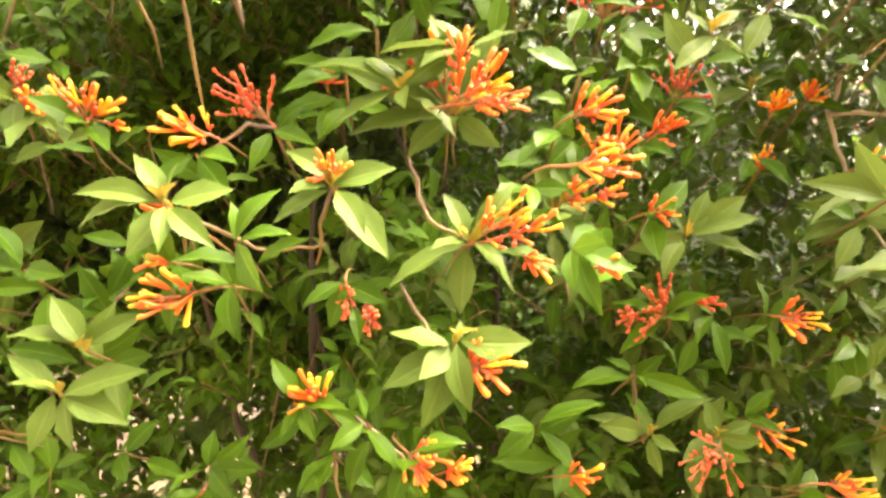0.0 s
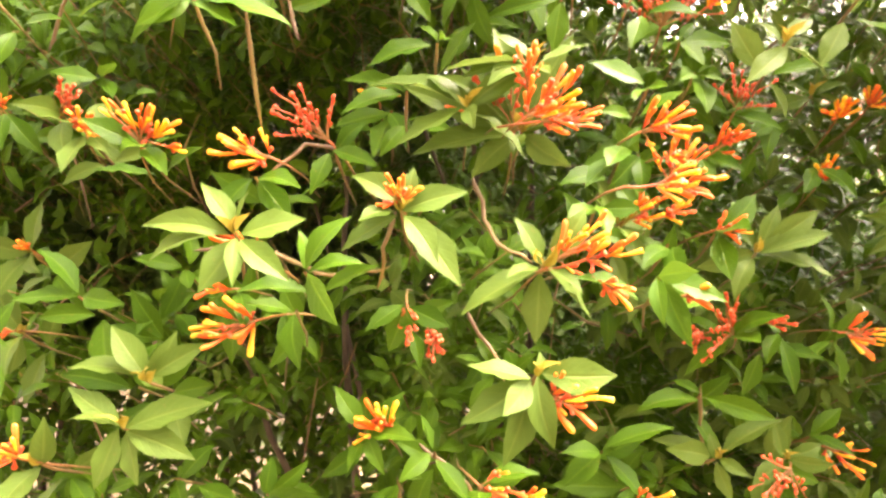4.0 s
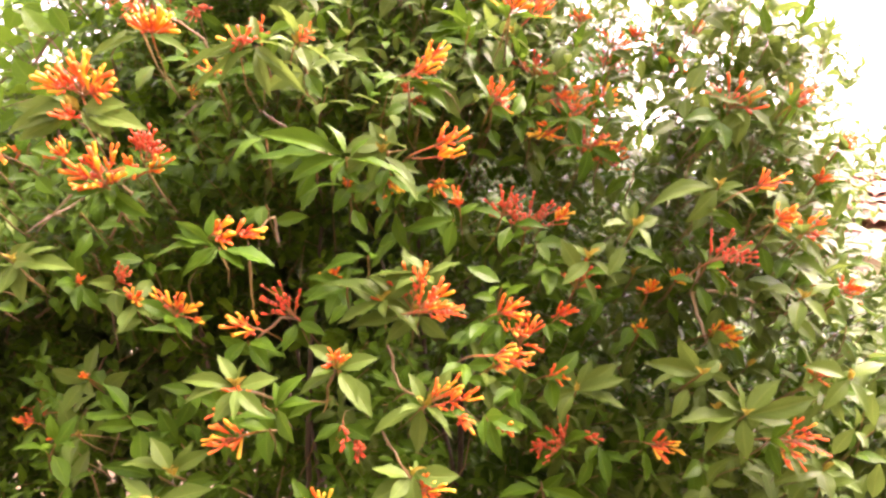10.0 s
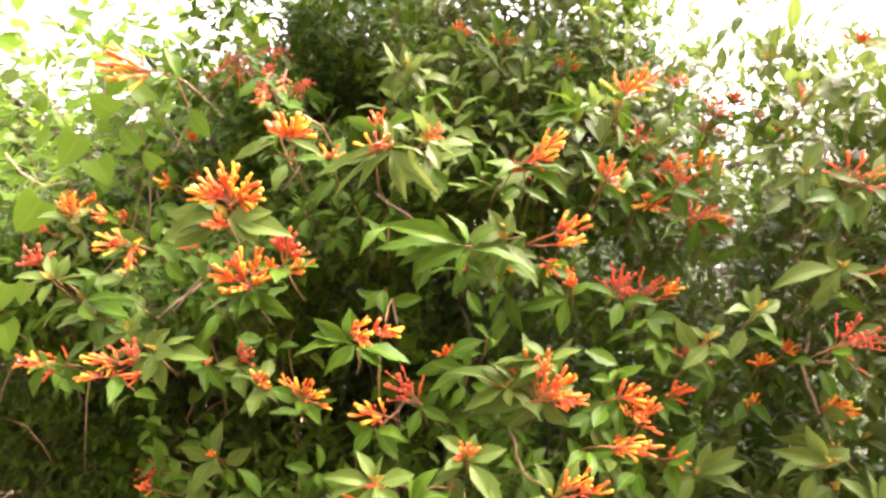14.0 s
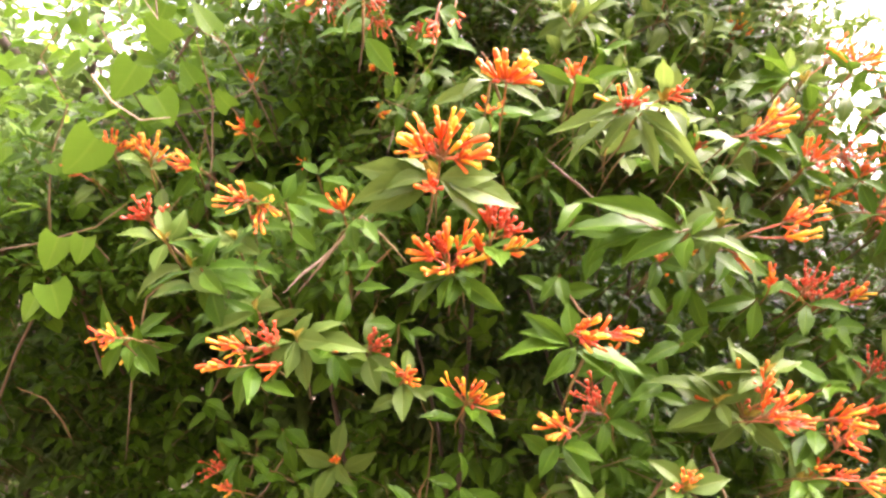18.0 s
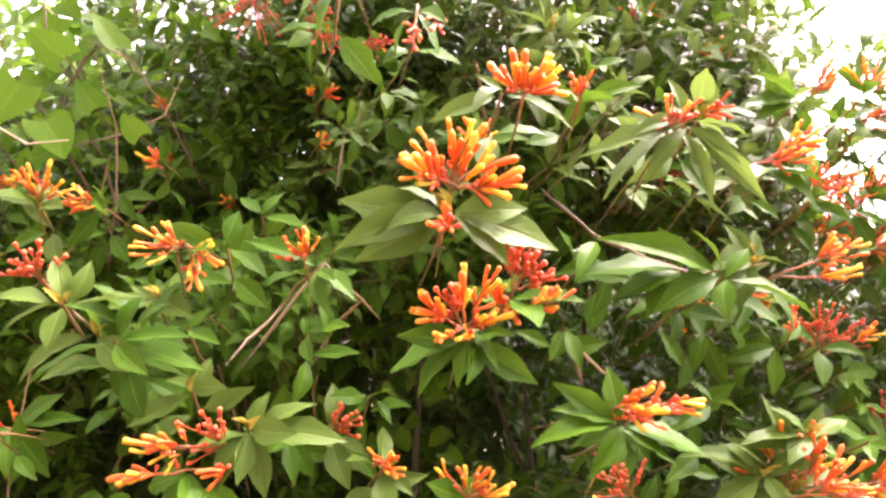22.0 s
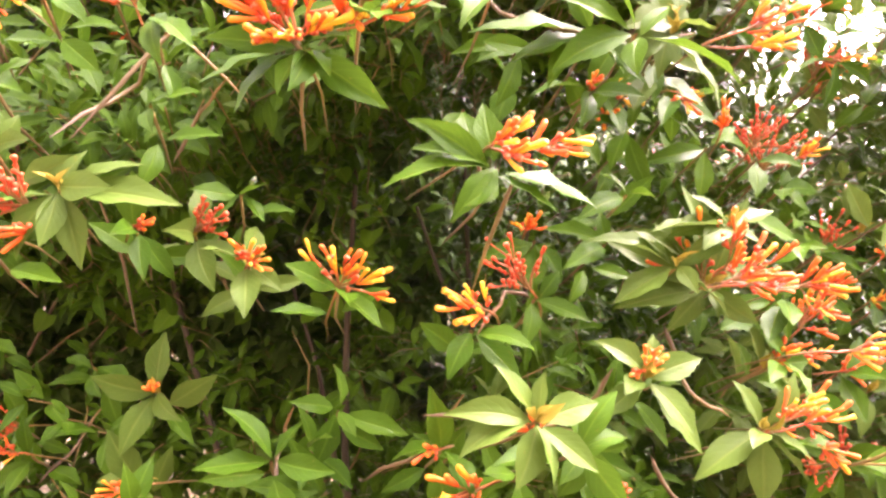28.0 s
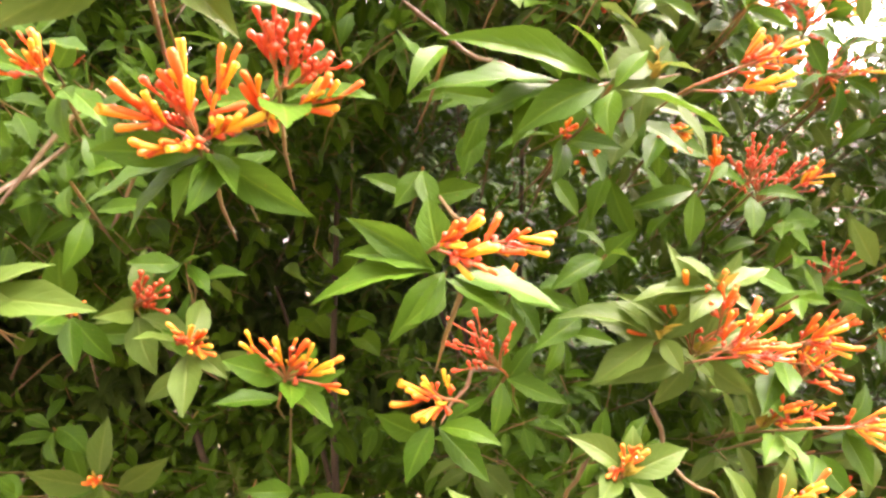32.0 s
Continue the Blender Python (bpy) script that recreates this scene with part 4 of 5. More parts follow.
shoot((-0.344, 0.701, 1.454), 'm', (-0.072, -0.004, 0.012), (-0.004, -0.048, -0.019), (-0.032, -0.008, 0.053))
shoot((-0.376, 0.703, 1.406), 'm', (0.061, -0.005, 0.036), (-0.080, -0.004, 0.017))
shoot((-0.344, 0.704, 1.383), 'm', (0.029, -0.046, -0.033), (0.013, -0.043, -0.004))
shoot((0.112, 0.654, 1.638), 'm', (-0.026, -0.045, -0.025), (-0.043, -0.035, -0.037), (0.016, 0.009, 0.025))
shoot((0.357, 0.799, 1.327), 'm', (0.042, 0.008, 0.033), (-0.038, 0.015, 0.000), (0.032, -0.037, -0.012))
shoot((0.221, 0.764, 1.742), 'm', (-0.008, 0.010, 0.023), (0.026, 0.010, 0.013), (0.021, -0.034, -0.016), (-0.030, -0.036, -0.016), (-0.001, -0.039, -0.052))
shoot((0.382, 0.820, 1.641), 'm', (-0.030, -0.034, -0.034), (-0.002, 0.010, 0.017), (0.034, -0.028, -0.039))
shoot((0.522, 0.805, 1.567), 'y', (-0.076, 0.003, -0.032), (-0.080, -0.005, 0.019), (-0.081, -0.006, -0.010))
shoot((0.518, 0.808, 1.501), 'y', (-0.063, -0.034, -0.013), (0.023, 0.008, 0.028))
shoot((0.485, 0.787, 1.422), 'm', (-0.048, -0.045, -0.019), (0.002, -0.033, -0.023), (0.001, 0.008, 0.014), (-0.006, -0.019, -0.056))
shoot((0.133, 0.733, 1.292), 'm', (-0.080, -0.003, 0.004), (-0.024, 0.002, 0.045), (-0.015, -0.034, -0.025))
shoot((-0.339, 0.709, 1.311), 'm', (-0.017, -0.035, -0.016), (0.007, 0.016, 0.014), (0.032, 0.006, 0.034), (0.028, -0.046, -0.015))
shoot((-0.238, 0.683, 1.303), 'm', (-0.027, -0.031, -0.015), (0.005, 0.009, 0.035), (0.037, 0.009, 0.029), (0.063, -0.040, 0.009), (0.035, -0.037, -0.019))
shoot((0.157, 0.667, 1.547), 'm', (-0.003, -0.044, -0.030), (-0.035, -0.035, -0.019))
shoot((0.077, 0.620, 1.580), 'm', (-0.034, -0.031, -0.014), (0.039, 0.010, 0.001), (-0.001, -0.044, -0.030))
shoot((-0.105, 0.644, 1.328), 'm', (-0.031, -0.029, -0.028), (-0.009, -0.035, -0.026), (0.020, 0.012, -0.003))
shoot((0.221, 0.747, 1.642), 'm', (0.025, -0.037, -0.019), (0.001, -0.036, -0.031))
shoot((-0.155, 0.689, 1.894), 'm', (-0.080, -0.013, -0.015), (-0.055, -0.023, -0.023), (-0.026, -0.002, -0.059))
shoot((-0.009, 0.608, 1.997), 'm', (-0.045, -0.036, -0.024), (0.060, -0.009, -0.045), (0.075, -0.006, -0.009), (-0.058, -0.002, 0.010))
shoot((0.085, 0.664, 2.114), 'm', (-0.081, -0.002, -0.013), (-0.072, -0.011, -0.037), (-0.063, -0.010, 0.024), (0.031, 0.015, 0.015))
shoot((0.303, 0.782, 1.955), 'm', (-0.059, -0.002, -0.018), (0.059, 0.003, -0.027), (-0.022, -0.000, -0.066))
shoot((0.207, 0.767, 1.780), 'm', (-0.033, -0.036, -0.020), (0.022, 0.010, 0.023), (0.061, 0.011, 0.002), (0.020, -0.024, -0.037))
shoot((0.509, 0.806, 1.564), 'y', (-0.079, -0.005, 0.022), (-0.077, -0.010, -0.026), (0.022, -0.029, -0.009))
shoot((-0.670, 0.650, 1.801), 'm', (-0.067, -0.008, 0.025), (0.030, 0.009, 0.027), (0.009, -0.026, -0.037), (-0.043, -0.007, 0.043))
shoot((0.164, 0.758, 1.810), 'm', (-0.022, -0.031, -0.047), (-0.071, -0.008, 0.027), (0.055, -0.018, -0.006))
shoot((0.187, 0.768, 2.043), 'm', (-0.059, -0.009, 0.017), (-0.027, -0.030, -0.052), (-0.077, -0.003, -0.000))
shoot((0.477, 0.648, 1.964), 'm', (-0.041, -0.008, -0.053), (0.001, -0.021, -0.056), (-0.066, -0.029, -0.015))
shoot((0.396, 0.829, 1.915), 'm', (-0.050, 0.004, -0.040), (0.034, -0.030, -0.034), (0.036, 0.010, 0.042))
shoot((-0.699, 0.647, 1.793), 'y', (-0.068, 0.007, -0.046), (0.054, -0.021, -0.031))
shoot((-0.682, 0.646, 1.785), 'm', (-0.018, 0.013, 0.036), (0.021, 0.008, -0.060), (0.068, -0.020, -0.026))
shoot((-0.841, 0.845, 1.691), 'm', (0.014, -0.035, -0.047), (0.049, -0.004, -0.056), (0.079, -0.020, 0.011), (0.055, -0.021, 0.039), (-0.025, -0.030, -0.018))
shoot((-0.660, 0.696, 1.835), 'y', (-0.046, -0.020, -0.012), (0.005, 0.005, 0.013), (0.043, -0.044, -0.019))
shoot((-0.569, 0.764, 1.946), 'm', (-0.029, 0.014, 0.022), (0.054, -0.036, -0.017), (0.024, 0.008, 0.033))
shoot((-0.859, 1.179, 2.062), 'm', (0.072, -0.023, -0.009), (-0.040, -0.002, -0.045), (0.039, -0.018, -0.052))
shoot((-0.215, 0.604, 1.902), 'm', (-0.038, -0.036, -0.046))
shoot((-0.225, 0.662, 1.817), 'm', (0.007, -0.028, -0.044), (-0.027, -0.020, -0.034))
shoot((-0.800, 1.112, 1.566), 'm', (-0.056, 0.023, -0.004), (0.002, 0.005, 0.042), (0.030, -0.034, -0.029), (0.052, -0.045, -0.010))
shoot((-0.065, 0.646, 1.739), 'm', (-0.060, -0.029, -0.026), (-0.024, 0.018, 0.024), (0.008, -0.041, -0.011))
shoot((-0.093, 0.632, 1.690), 'm', (-0.062, 0.003, 0.015), (-0.053, -0.032, -0.021), (0.000, 0.012, 0.035))
shoot((-0.625, 0.971, 1.546), 'm', (-0.039, 0.023, 0.013), (0.019, -0.049, -0.029), (0.052, -0.051, -0.023))
shoot((0.424, 0.628, 1.570), 'y', (-0.080, -0.002, 0.016), (-0.079, -0.001, -0.022), (0.030, 0.008, 0.016), (-0.035, -0.009, 0.049))
shoot((0.618, 0.672, 1.428), 'y', (-0.078, -0.007, -0.016), (-0.038, 0.007, 0.023), (0.060, 0.003, -0.033), (-0.009, -0.038, -0.032))
shoot((0.522, 0.646, 1.983), 'y', (-0.072, -0.001, 0.017), (0.045, 0.004, -0.044), (-0.045, 0.004, -0.046), (0.033, 0.007, 0.050), (-0.021, 0.000, -0.065))
shoot((0.573, 0.622, 1.681), 'y', (-0.053, 0.002, 0.016), (0.059, 0.004, 0.024), (-0.028, -0.032, -0.048), (0.022, -0.025, -0.040))
shoot((0.639, 0.626, 1.565), 'y', (-0.063, -0.003, 0.016), (0.051, 0.003, 0.023), (-0.045, -0.005, -0.045), (0.014, -0.021, -0.051))
shoot((0.619, 0.897, 1.574), 'y', (-0.053, -0.002, -0.039), (0.047, 0.010, 0.030), (0.058, -0.002, -0.030))
branch((-0.205, 0.673, 1.753), (-0.215, 0.677, 1.799), (-0.210, 0.555, 1.759))
branch((-0.160, 0.658, 1.639), (-0.188, 0.640, 1.646), (-0.222, 0.614, 1.606))
branch((-0.101, 0.606, 1.578), (-0.113, 0.619, 1.543), (-0.124, 0.651, 1.507))
branch((-0.272, 0.589, 1.544), (-0.208, 0.556, 1.544), (-0.185, 0.616, 1.526), (-0.154, 0.639, 1.520), (-0.110, 0.633, 1.528))
branch((-0.044, 0.649, 1.490), (-0.019, 0.653, 1.451), (0.010, 0.579, 1.425))
branch((-0.035, 0.633, 1.615), (-0.021, 0.630, 1.571), (-0.010, 0.618, 1.546), (0.018, 0.609, 1.530))
branch((0.200, 0.715, 1.405), (0.216, 0.752, 1.349), (0.229, 0.766, 1.305))
branch((-0.090, 0.650, 1.364), (-0.051, 0.649, 1.332), (-0.024, 0.649, 1.305))
branch((-0.107, 0.656, 1.330), (-0.103, 0.668, 1.276))
dry_branch((0.511, 0.878, 1.745), (0.515, 0.878, 1.711), (0.520, 0.874, 1.665), (0.533, 0.870, 1.618), (0.551, 0.868, 1.572), (0.591, 0.866, 1.517))
dry_branch((0.515, 0.878, 1.711), (0.566, 0.872, 1.712), (0.615, 0.866, 1.696), (0.655, 0.860, 1.671))
dry_branch((0.515, 0.878, 1.711), (0.530, 0.884, 1.758), (0.555, 0.890, 1.792))
branch((-0.210, 0.524, 1.741), (-0.224, 0.624, 1.645))
branch((-0.742, 0.607, 1.842), (-0.725, 0.658, 1.814), (-0.697, 0.687, 1.784), (-0.623, 0.649, 1.760))
branch((-0.582, 0.660, 1.768), (-0.533, 0.728, 1.842), (-0.489, 0.661, 1.880))
branch((-0.502, 0.749, 1.769), (-0.474, 0.734, 1.815), (-0.446, 0.705, 1.846))
branch((-0.248, 0.671, 1.974), (-0.183, 0.691, 1.929), (-0.145, 0.629, 1.892), (-0.101, 0.602, 1.874), (-0.009, 0.612, 1.893))
branch((-0.481, 0.930, 2.025), (-0.468, 1.186, 2.231), (-0.440, 1.221, 2.319))
branch((-0.315, 0.676, 2.045), (-0.330, 0.640, 2.073), (-0.355, 0.564, 2.071))
branch((-0.668, 0.920, 1.413), (-0.633, 0.974, 1.462), (-0.619, 1.037, 1.510))
branch((-0.397, 0.769, 1.433), (-0.388, 0.818, 1.480), (-0.377, 0.801, 1.519))
branch((-0.310, 0.716, 1.460), (-0.252, 0.673, 1.500), (-0.238, 0.597, 1.557))
branch((-0.567, 0.657, 1.767), (-0.490, 0.680, 1.880), (-0.427, 0.700, 1.821))
heart_leaf((-0.969, 1.023, 2.187), (-0.042, -0.004, -0.083))
heart_leaf((-0.931, 1.032, 2.134), (0.044, -0.004, -0.071))
heart_leaf((-0.977, 0.988, 2.082), (-0.070, -0.010, -0.050))
heart_leaf((-0.987, 0.946, 2.022), (-0.055, -0.005, -0.080))
heart_leaf((-0.947, 1.112, 2.276), (-0.059, -0.024, 0.047))
heart_leaf((-0.893, 1.126, 2.196), (-0.033, -0.023, 0.048))
heart_leaf((-0.865, 1.111, 2.303), (-0.046, -0.025, 0.060))
heart_leaf((-0.791, 1.038, 2.124), (-0.031, -0.021, 0.033))
heart_leaf((-0.994, 0.882, 1.839), (-0.016, -0.005, -0.066))
heart_leaf((-0.950, 0.878, 1.841), (-0.006, -0.007, -0.053))
heart_leaf((-1.001, 0.893, 1.762), (0.027, -0.009, -0.063))
heart_leaf((-1.056, 0.952, 1.741), (-0.014, -0.007, -0.051))
heart_leaf((-1.142, 1.196, 2.250), (-0.044, -0.003, -0.062))
heart_leaf((-1.062, 1.195, 2.198), (-0.040, -0.018, 0.047))
heart_leaf((-1.028, 1.274, 2.344), (-0.044, -0.016, 0.038))
heart_leaf((-0.931, 1.272, 2.289), (-0.039, -0.003, -0.066))
heart_leaf((-1.091, 1.486, 2.459), (-0.040, 0.005, -0.070))
heart_leaf((-0.993, 1.461, 2.499), (-0.042, 0.003, -0.058))
heart_leaf((-1.161, 1.517, 2.357), (-0.040, 0.002, -0.057))
tendril((-0.796, 0.621, 2.212), (-0.768, 0.626, 2.184), (-0.770, 0.630, 2.157), (-0.792, 0.632, 2.133), (-0.773, 0.636, 2.110))
tendril((-0.853, 0.645, 2.032), (-0.825, 0.651, 1.999), (-0.788, 0.655, 1.979), (-0.750, 0.655, 1.986))
tendril((-0.798, 0.676, 2.252), (-0.789, 0.680, 2.224), (-0.807, 0.683, 2.196), (-0.793, 0.685, 2.182), (-0.770, 0.685, 2.192))

# heads of blossoms that stand alone carry a whorl of leaves below them
for p, axis in BLOSSOMS:
    if min((p - q).length for q in SHOOTS) > 0.045:
        side = axis.orthogonal().normalized()
        other = axis.cross(side)
        ring = []
        for k in range(4):
            a = 1.57 * k + rand(0, 1)
            ring.append((side * math.cos(a) + other * math.sin(a) + axis * rand(0.1, 0.6) + Vector((0, -0.1, -0.25))).normalized() * rand(0.045, 0.07))
        shoot(p + Vector((0, 0.006, -0.004)), random.choice("mmy"), *ring)

# ---- the foliage behind the front shoots ----
# hollows, where the face of the bush falls back: x, z and how far
HOLLOWS = ((-0.50, 2.05, 1.15), (-0.55, 2.20, 1.20), (-0.45, 2.32, 1.25), (-0.70, 2.10, 1.20), (-0.35, 2.25, 1.15), (-0.78, 1.97, 1.15),
           (-0.45, 1.58, 1.02), (-0.33, 1.55, 0.97), (-0.28, 1.62, 0.95), (-0.55, 1.62, 1.05), (-0.36, 1.68, 0.92), (-0.24, 1.70, 0.88),
           (-0.30, 1.38, 0.92), (-0.40, 1.43, 0.96), (0.20, 1.42, 0.96), (0.10, 1.33, 0.92), (-0.64, 1.68, 1.15), (-0.38, 1.88, 0.95),
           (0.12, 1.93, 0.94), (0.20, 1.97, 1.0), (-1.10, 1.50, 1.3), (-0.95, 1.60, 1.25), (-0.80, 1.45, 1.2), (-0.75, 1.35, 1.1), (-0.16, 1.44, 0.9),
           (-0.28, 1.80, 0.95), (-0.14, 1.80, 0.92), (-0.46, 1.78, 1.02), (-0.20, 1.60, 0.92), (0.0, 1.75, 0.9), (0.02, 1.62, 0.88), (-0.9, 2.1, 1.3),
           (-0.15, 1.92, 1.05), (-0.20, 1.86, 1.05), (-0.10, 1.78, 1.0), (-0.02, 1.70, 0.95), (-0.12, 1.72, 0.95), (-0.80, 1.87, 1.2), (-0.90, 1.80, 1.2), (0.08, 1.71, 0.95), (-0.04, 1.88, 1.0),
           (-0.4, 1.69, 1.15), (-0.45, 1.58, 1.18), (-0.16, 1.91, 1.18), (-0.09, 1.83, 1.07), (-0.18, 1.75, 1.1), (-0.21, 1.69, 1.21), (-0.09, 1.79, 0.9), (-0.14, 1.89, 0.9))
AN = np.array([tuple(q) for q in ANCHORS] + [(x, y, z) for x, z, y in HOLLOWS])

PULL = np.array([1.0] * len(ANCHORS) + [3.4] * len(HOLLOWS))


def front(x, z):
    """How far back the bush's face lies at a place."""
    w = PULL / ((AN[:, 0] - x) ** 2 + (AN[:, 2] - z) ** 2 + 0.0006) ** 1.6
    return float((w * AN[:, 1]).sum() / w.sum())


def cave(x, z):
    """How open the face of the bush is at a place, 0 to 1."""
    return min(1.0, sum(math.exp(-((x - a) ** 2 + (z - b) ** 2) / 0.0060) for a, b, c in HOLLOWS))


def edge_right(z):
    return float(np.interp(z, (0.3, 1.5, 1.65, 1.8, 2.0, 2.25, 2.45, 2.65), (1.5, 1.35, 1.15, 0.97, 0.94, 0.92, 0.78, 0.36)))


def gap(x, y, z):
    """Whether a place lies in the gap between the upper face and the forward flank, where the sky shows."""
    w = (x + 0.40) / y + 0.06 * noise.noise(Vector((x * 7, y * 7, z * 7)))
    return 0.73 < w < 1.0 and z > 2.0 + 0.2 * (y - 0.9)


def edge_left(z):
    return float(np.interp(z, (0.3, 1.8, 2.0, 2.2, 2.45), (-1.6, -1.6, -1.4, -1.1, -0.65)))


FILL = [leaf_shape(6, 3, w, f, a, 0.04, s) for w, f, a, s in ((0.37, 0.3, 0.16, 21), (0.41, 0.2, 0.1, 22), (0.34, 0.35, 0.22, 23), (0.39, 0.15, 0.3, 24))]


def leafy_sprig(g, tw, p, d, whorls, size, step=0.028):
    """A sprig with whorls of three leaves, into the meshes g (leaves) and tw (stem)."""
    p, d = Vector(p), Vector(d).normalized()
    side = d.orthogonal().normalized()
    other = d.cross(side)
    base = p - d * step * whorls
    tw.put(*tube_shape([base - d * 0.03 + Vector((0, 0.02, -0.012)), base, p], (0.0004, 0.0010, 0.0008), 4))
    for w in range(whorls):
        q = p - d * step * w
        turn = rand(0, 6.28)
        for k in range(3):
            a = turn + 2.09 * k + rand(-0.3, 0.3)
            v = side * math.cos(a) + other * math.sin(a) + d * (0.9 if w == 0 else 0.35) + Vector((0, -0.12, -0.28))
            s = size * (0.7 if w == 0 else 1.0) * rand(0.75, 1.2)
            m = frame_of(q + v.normalized() * 0.006, v, (rand(-0.4, 0.4), -0.6, 0.9), s, rand(-0.4, 0.4))
            g.put(*moved(random.choice(FILL), m))


inner, inner_pale, inner_twigs = Geo(), Geo(), Geo()
count = 0
while count < 7200:
    z = rand(0.6, 2.65) if count % 9 == 0 else rand(0.95, 2.65)
    x = rand(-1.6, 1.4)
    if not edge_left(z) < x < edge_right(z):
        continue
    edge = min(x - edge_left(z), edge_right(z) - x, 2.7 - z)
    thin = max(0.0, min(1.0, (z - 1.85) / 0.35)) * max(0.0, min(1.0, (x - 0.1) / 0.3))
    if edge < 0.15 and random.random() > 0.25 + edge * 5 or random.random() < thin * (0.2 + 0.28 * max(0.0, min(1.0, (x - 0.45) / 0.25))):
        continue
    deep = rand(0.0, 1.0) ** 1.25
    low = max(0.0, min(1.0, (1.79 - z) / 0.12)) * max(0.0, min(1.0, (-0.10 - x) / 0.1))
    if deep < 0.8 and random.random() < max(0.96 * cave(x, z), 0.8 * low):
        continue
    if z < 1.75 and noise.noise(Vector((x * 6, deep * 2, z * 6))) < (-0.13 if -0.6 < x < 0.35 else -0.28):
        continue
    y = front(x, z) + 0.125 + deep * (0.75 - 0.2 * thin) * (1.0 - 0.6 * max(0.0, min(1.0, (abs(x) - 0.8) / 0.6)))
    y += 0.2 * low
    if gap(x, y, z) and random.random() < 0.9:
        continue
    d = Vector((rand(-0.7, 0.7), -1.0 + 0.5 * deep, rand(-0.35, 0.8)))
    # more pale leaves to the right and high up: light put into leaf colour
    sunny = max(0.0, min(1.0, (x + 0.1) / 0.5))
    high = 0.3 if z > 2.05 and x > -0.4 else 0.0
    g = inner_pale if deep < 0.10 + 0.22 * sunny + high and x > -0.5 and random.random() < 0.35 + 0.3 * sunny else inner
    leafy_sprig(g, inner_twigs, (x, y, z), d, random.choice((2, 3, 3)), rand(0.036, 0.058))
    count += 1
# leafy tips along the upper face
for k in range(520):
    x = rand(-0.24, 0.52)
    z = rand(2.0, 2.58 - 0.35 * max(0.0, x))
    y = min(front(x, z), 0.84) + rand(-0.05, 0.2)
    if gap(x, y, z) and random.random() < 0.85:
        continue
    # two in three are pale, to make the upper face look lit
    leafy_sprig(inner_pale if k % 3 else inner, inner_twigs, (x, y, z), (rand(-0.7, 0.7), -0.7, rand(-0.1, 0.8)), random.choice((1, 2, 2)), rand(0.048, 0.072))
# fuller sprays on the sunny flank, which stands forward of the face
for k in range(360):
    z = rand(1.35, 2.2)
    y = rand(0.66, 0.86) if z > 1.8 else rand(0.66, 1.1)
    x = rand(max(0.36, 1.02 * y - 0.28), 0.24 + 0.64 * y + (0.25 if z < 1.68 else 0.0))
    if 0.40 < x < 0.57 and 1.52 < z < 1.79 and y < 0.92:
        continue
    # nearly all pale, so that the leaf colour carries the brightness of this side
    leafy_sprig(inner_pale if k % 6 else inner, inner_twigs, (x, y, z), (rand(-0.5, 0.9), -0.7, rand(0.2, 1.0)), random.choice((1, 1, 2)), rand(0.050, 0.078))
# leafy tips low down, in front of the dark hollow
for k in range(26):
    x, z = rand(-0.8, -0.22), rand(1.1, 1.55)
    leafy_sprig(inner, inner_twigs, (x, front(x, z) - rand(-0.06, 0.1), z), (rand(-0.7, 0.7), -0.8, rand(0.0, 0.9)), random.choice((1, 2)), rand(0.042, 0.060))
for k in range(45):
    x, z = rand(-0.04, 0.20), rand(1.08, 1.36)
    leafy_sprig(inner, inner_twigs, (x, rand(0.85, 1.3), z), (rand(-0.7, 0.7), -0.8, rand(0.0, 0.9)), 2, rand(0.042, 0.058))
# long thin twigs that cross the hollow inside
for k in range(55):
    p = Vector((rand(-1.3, 0.8), rand(0.95, 1.7), rand(1.0, 2.3)))
    d = Vector((rand(-0.6, 0.6), rand(-0.4, 0.2), rand(0.3, 1.0))).normalized() * rand(0.15, 0.4)
    bow = spray(0.05)
    inner_twigs.put(*tube_shape([p, p + d * 0.35 + bow * 0.7, p + d * 0.7 + bow, p + d], (0.0008, 0.0021, 0.0017, 0.0006), 5))
# the crown that closes over the hollow inside, added to shade it and cover sky
for k in range(1700):
    q = Vector((rand(-0.9, 0.25), rand(1.3, 2.0), rand(2.42, 3.0)))
    if noise.noise(q * 2.5) < -0.3 or q.z > 2.95 - 1.1 * max(0.0, q.x + 0.25 + 0.3 * noise.noise(q * 4)) - 0.3 * abs(q.y - 1.4):
        continue
    leafy_sprig(inner, inner_twigs, q, (rand(-0.8, 0.8), rand(-0.9, 0.5), rand(0.0, 1.0)), 3, rand(0.045, 0.07))
# the arching top, added above the view to shade the face
for k in range(380):
    q = Vector((rand(-1.0, -0.1), rand(0.6, 1.4), rand(2.72, 3.2)))
    if noise.noise(q * 2.2) < -0.25 or q.z > 3.25 - 0.5 * abs(q.x + 0.3) ** 1.5 - 0.5 * abs(q.y - 1.3) or q.z < 2.66 + 0.25 * max(0.0, q.y - 1.0):
        continue
    leafy_sprig(inner, inner_twigs, q, (rand(-0.8, 0.8), rand(-0.9, 0.5), rand(0.0, 1.0)), 3, rand(0.05, 0.075))
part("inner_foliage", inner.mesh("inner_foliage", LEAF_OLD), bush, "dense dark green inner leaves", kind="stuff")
part("outer_foliage", inner_pale.mesh("outer_foliage", LEAF_PALE), bush, "pale green young leaves, massed to stand in for lit foliage", kind="stuff")
part("brushwood", inner_twigs.mesh("brushwood", TWIG), bush, "thin brown twigs among the leaves", kind="stuff")

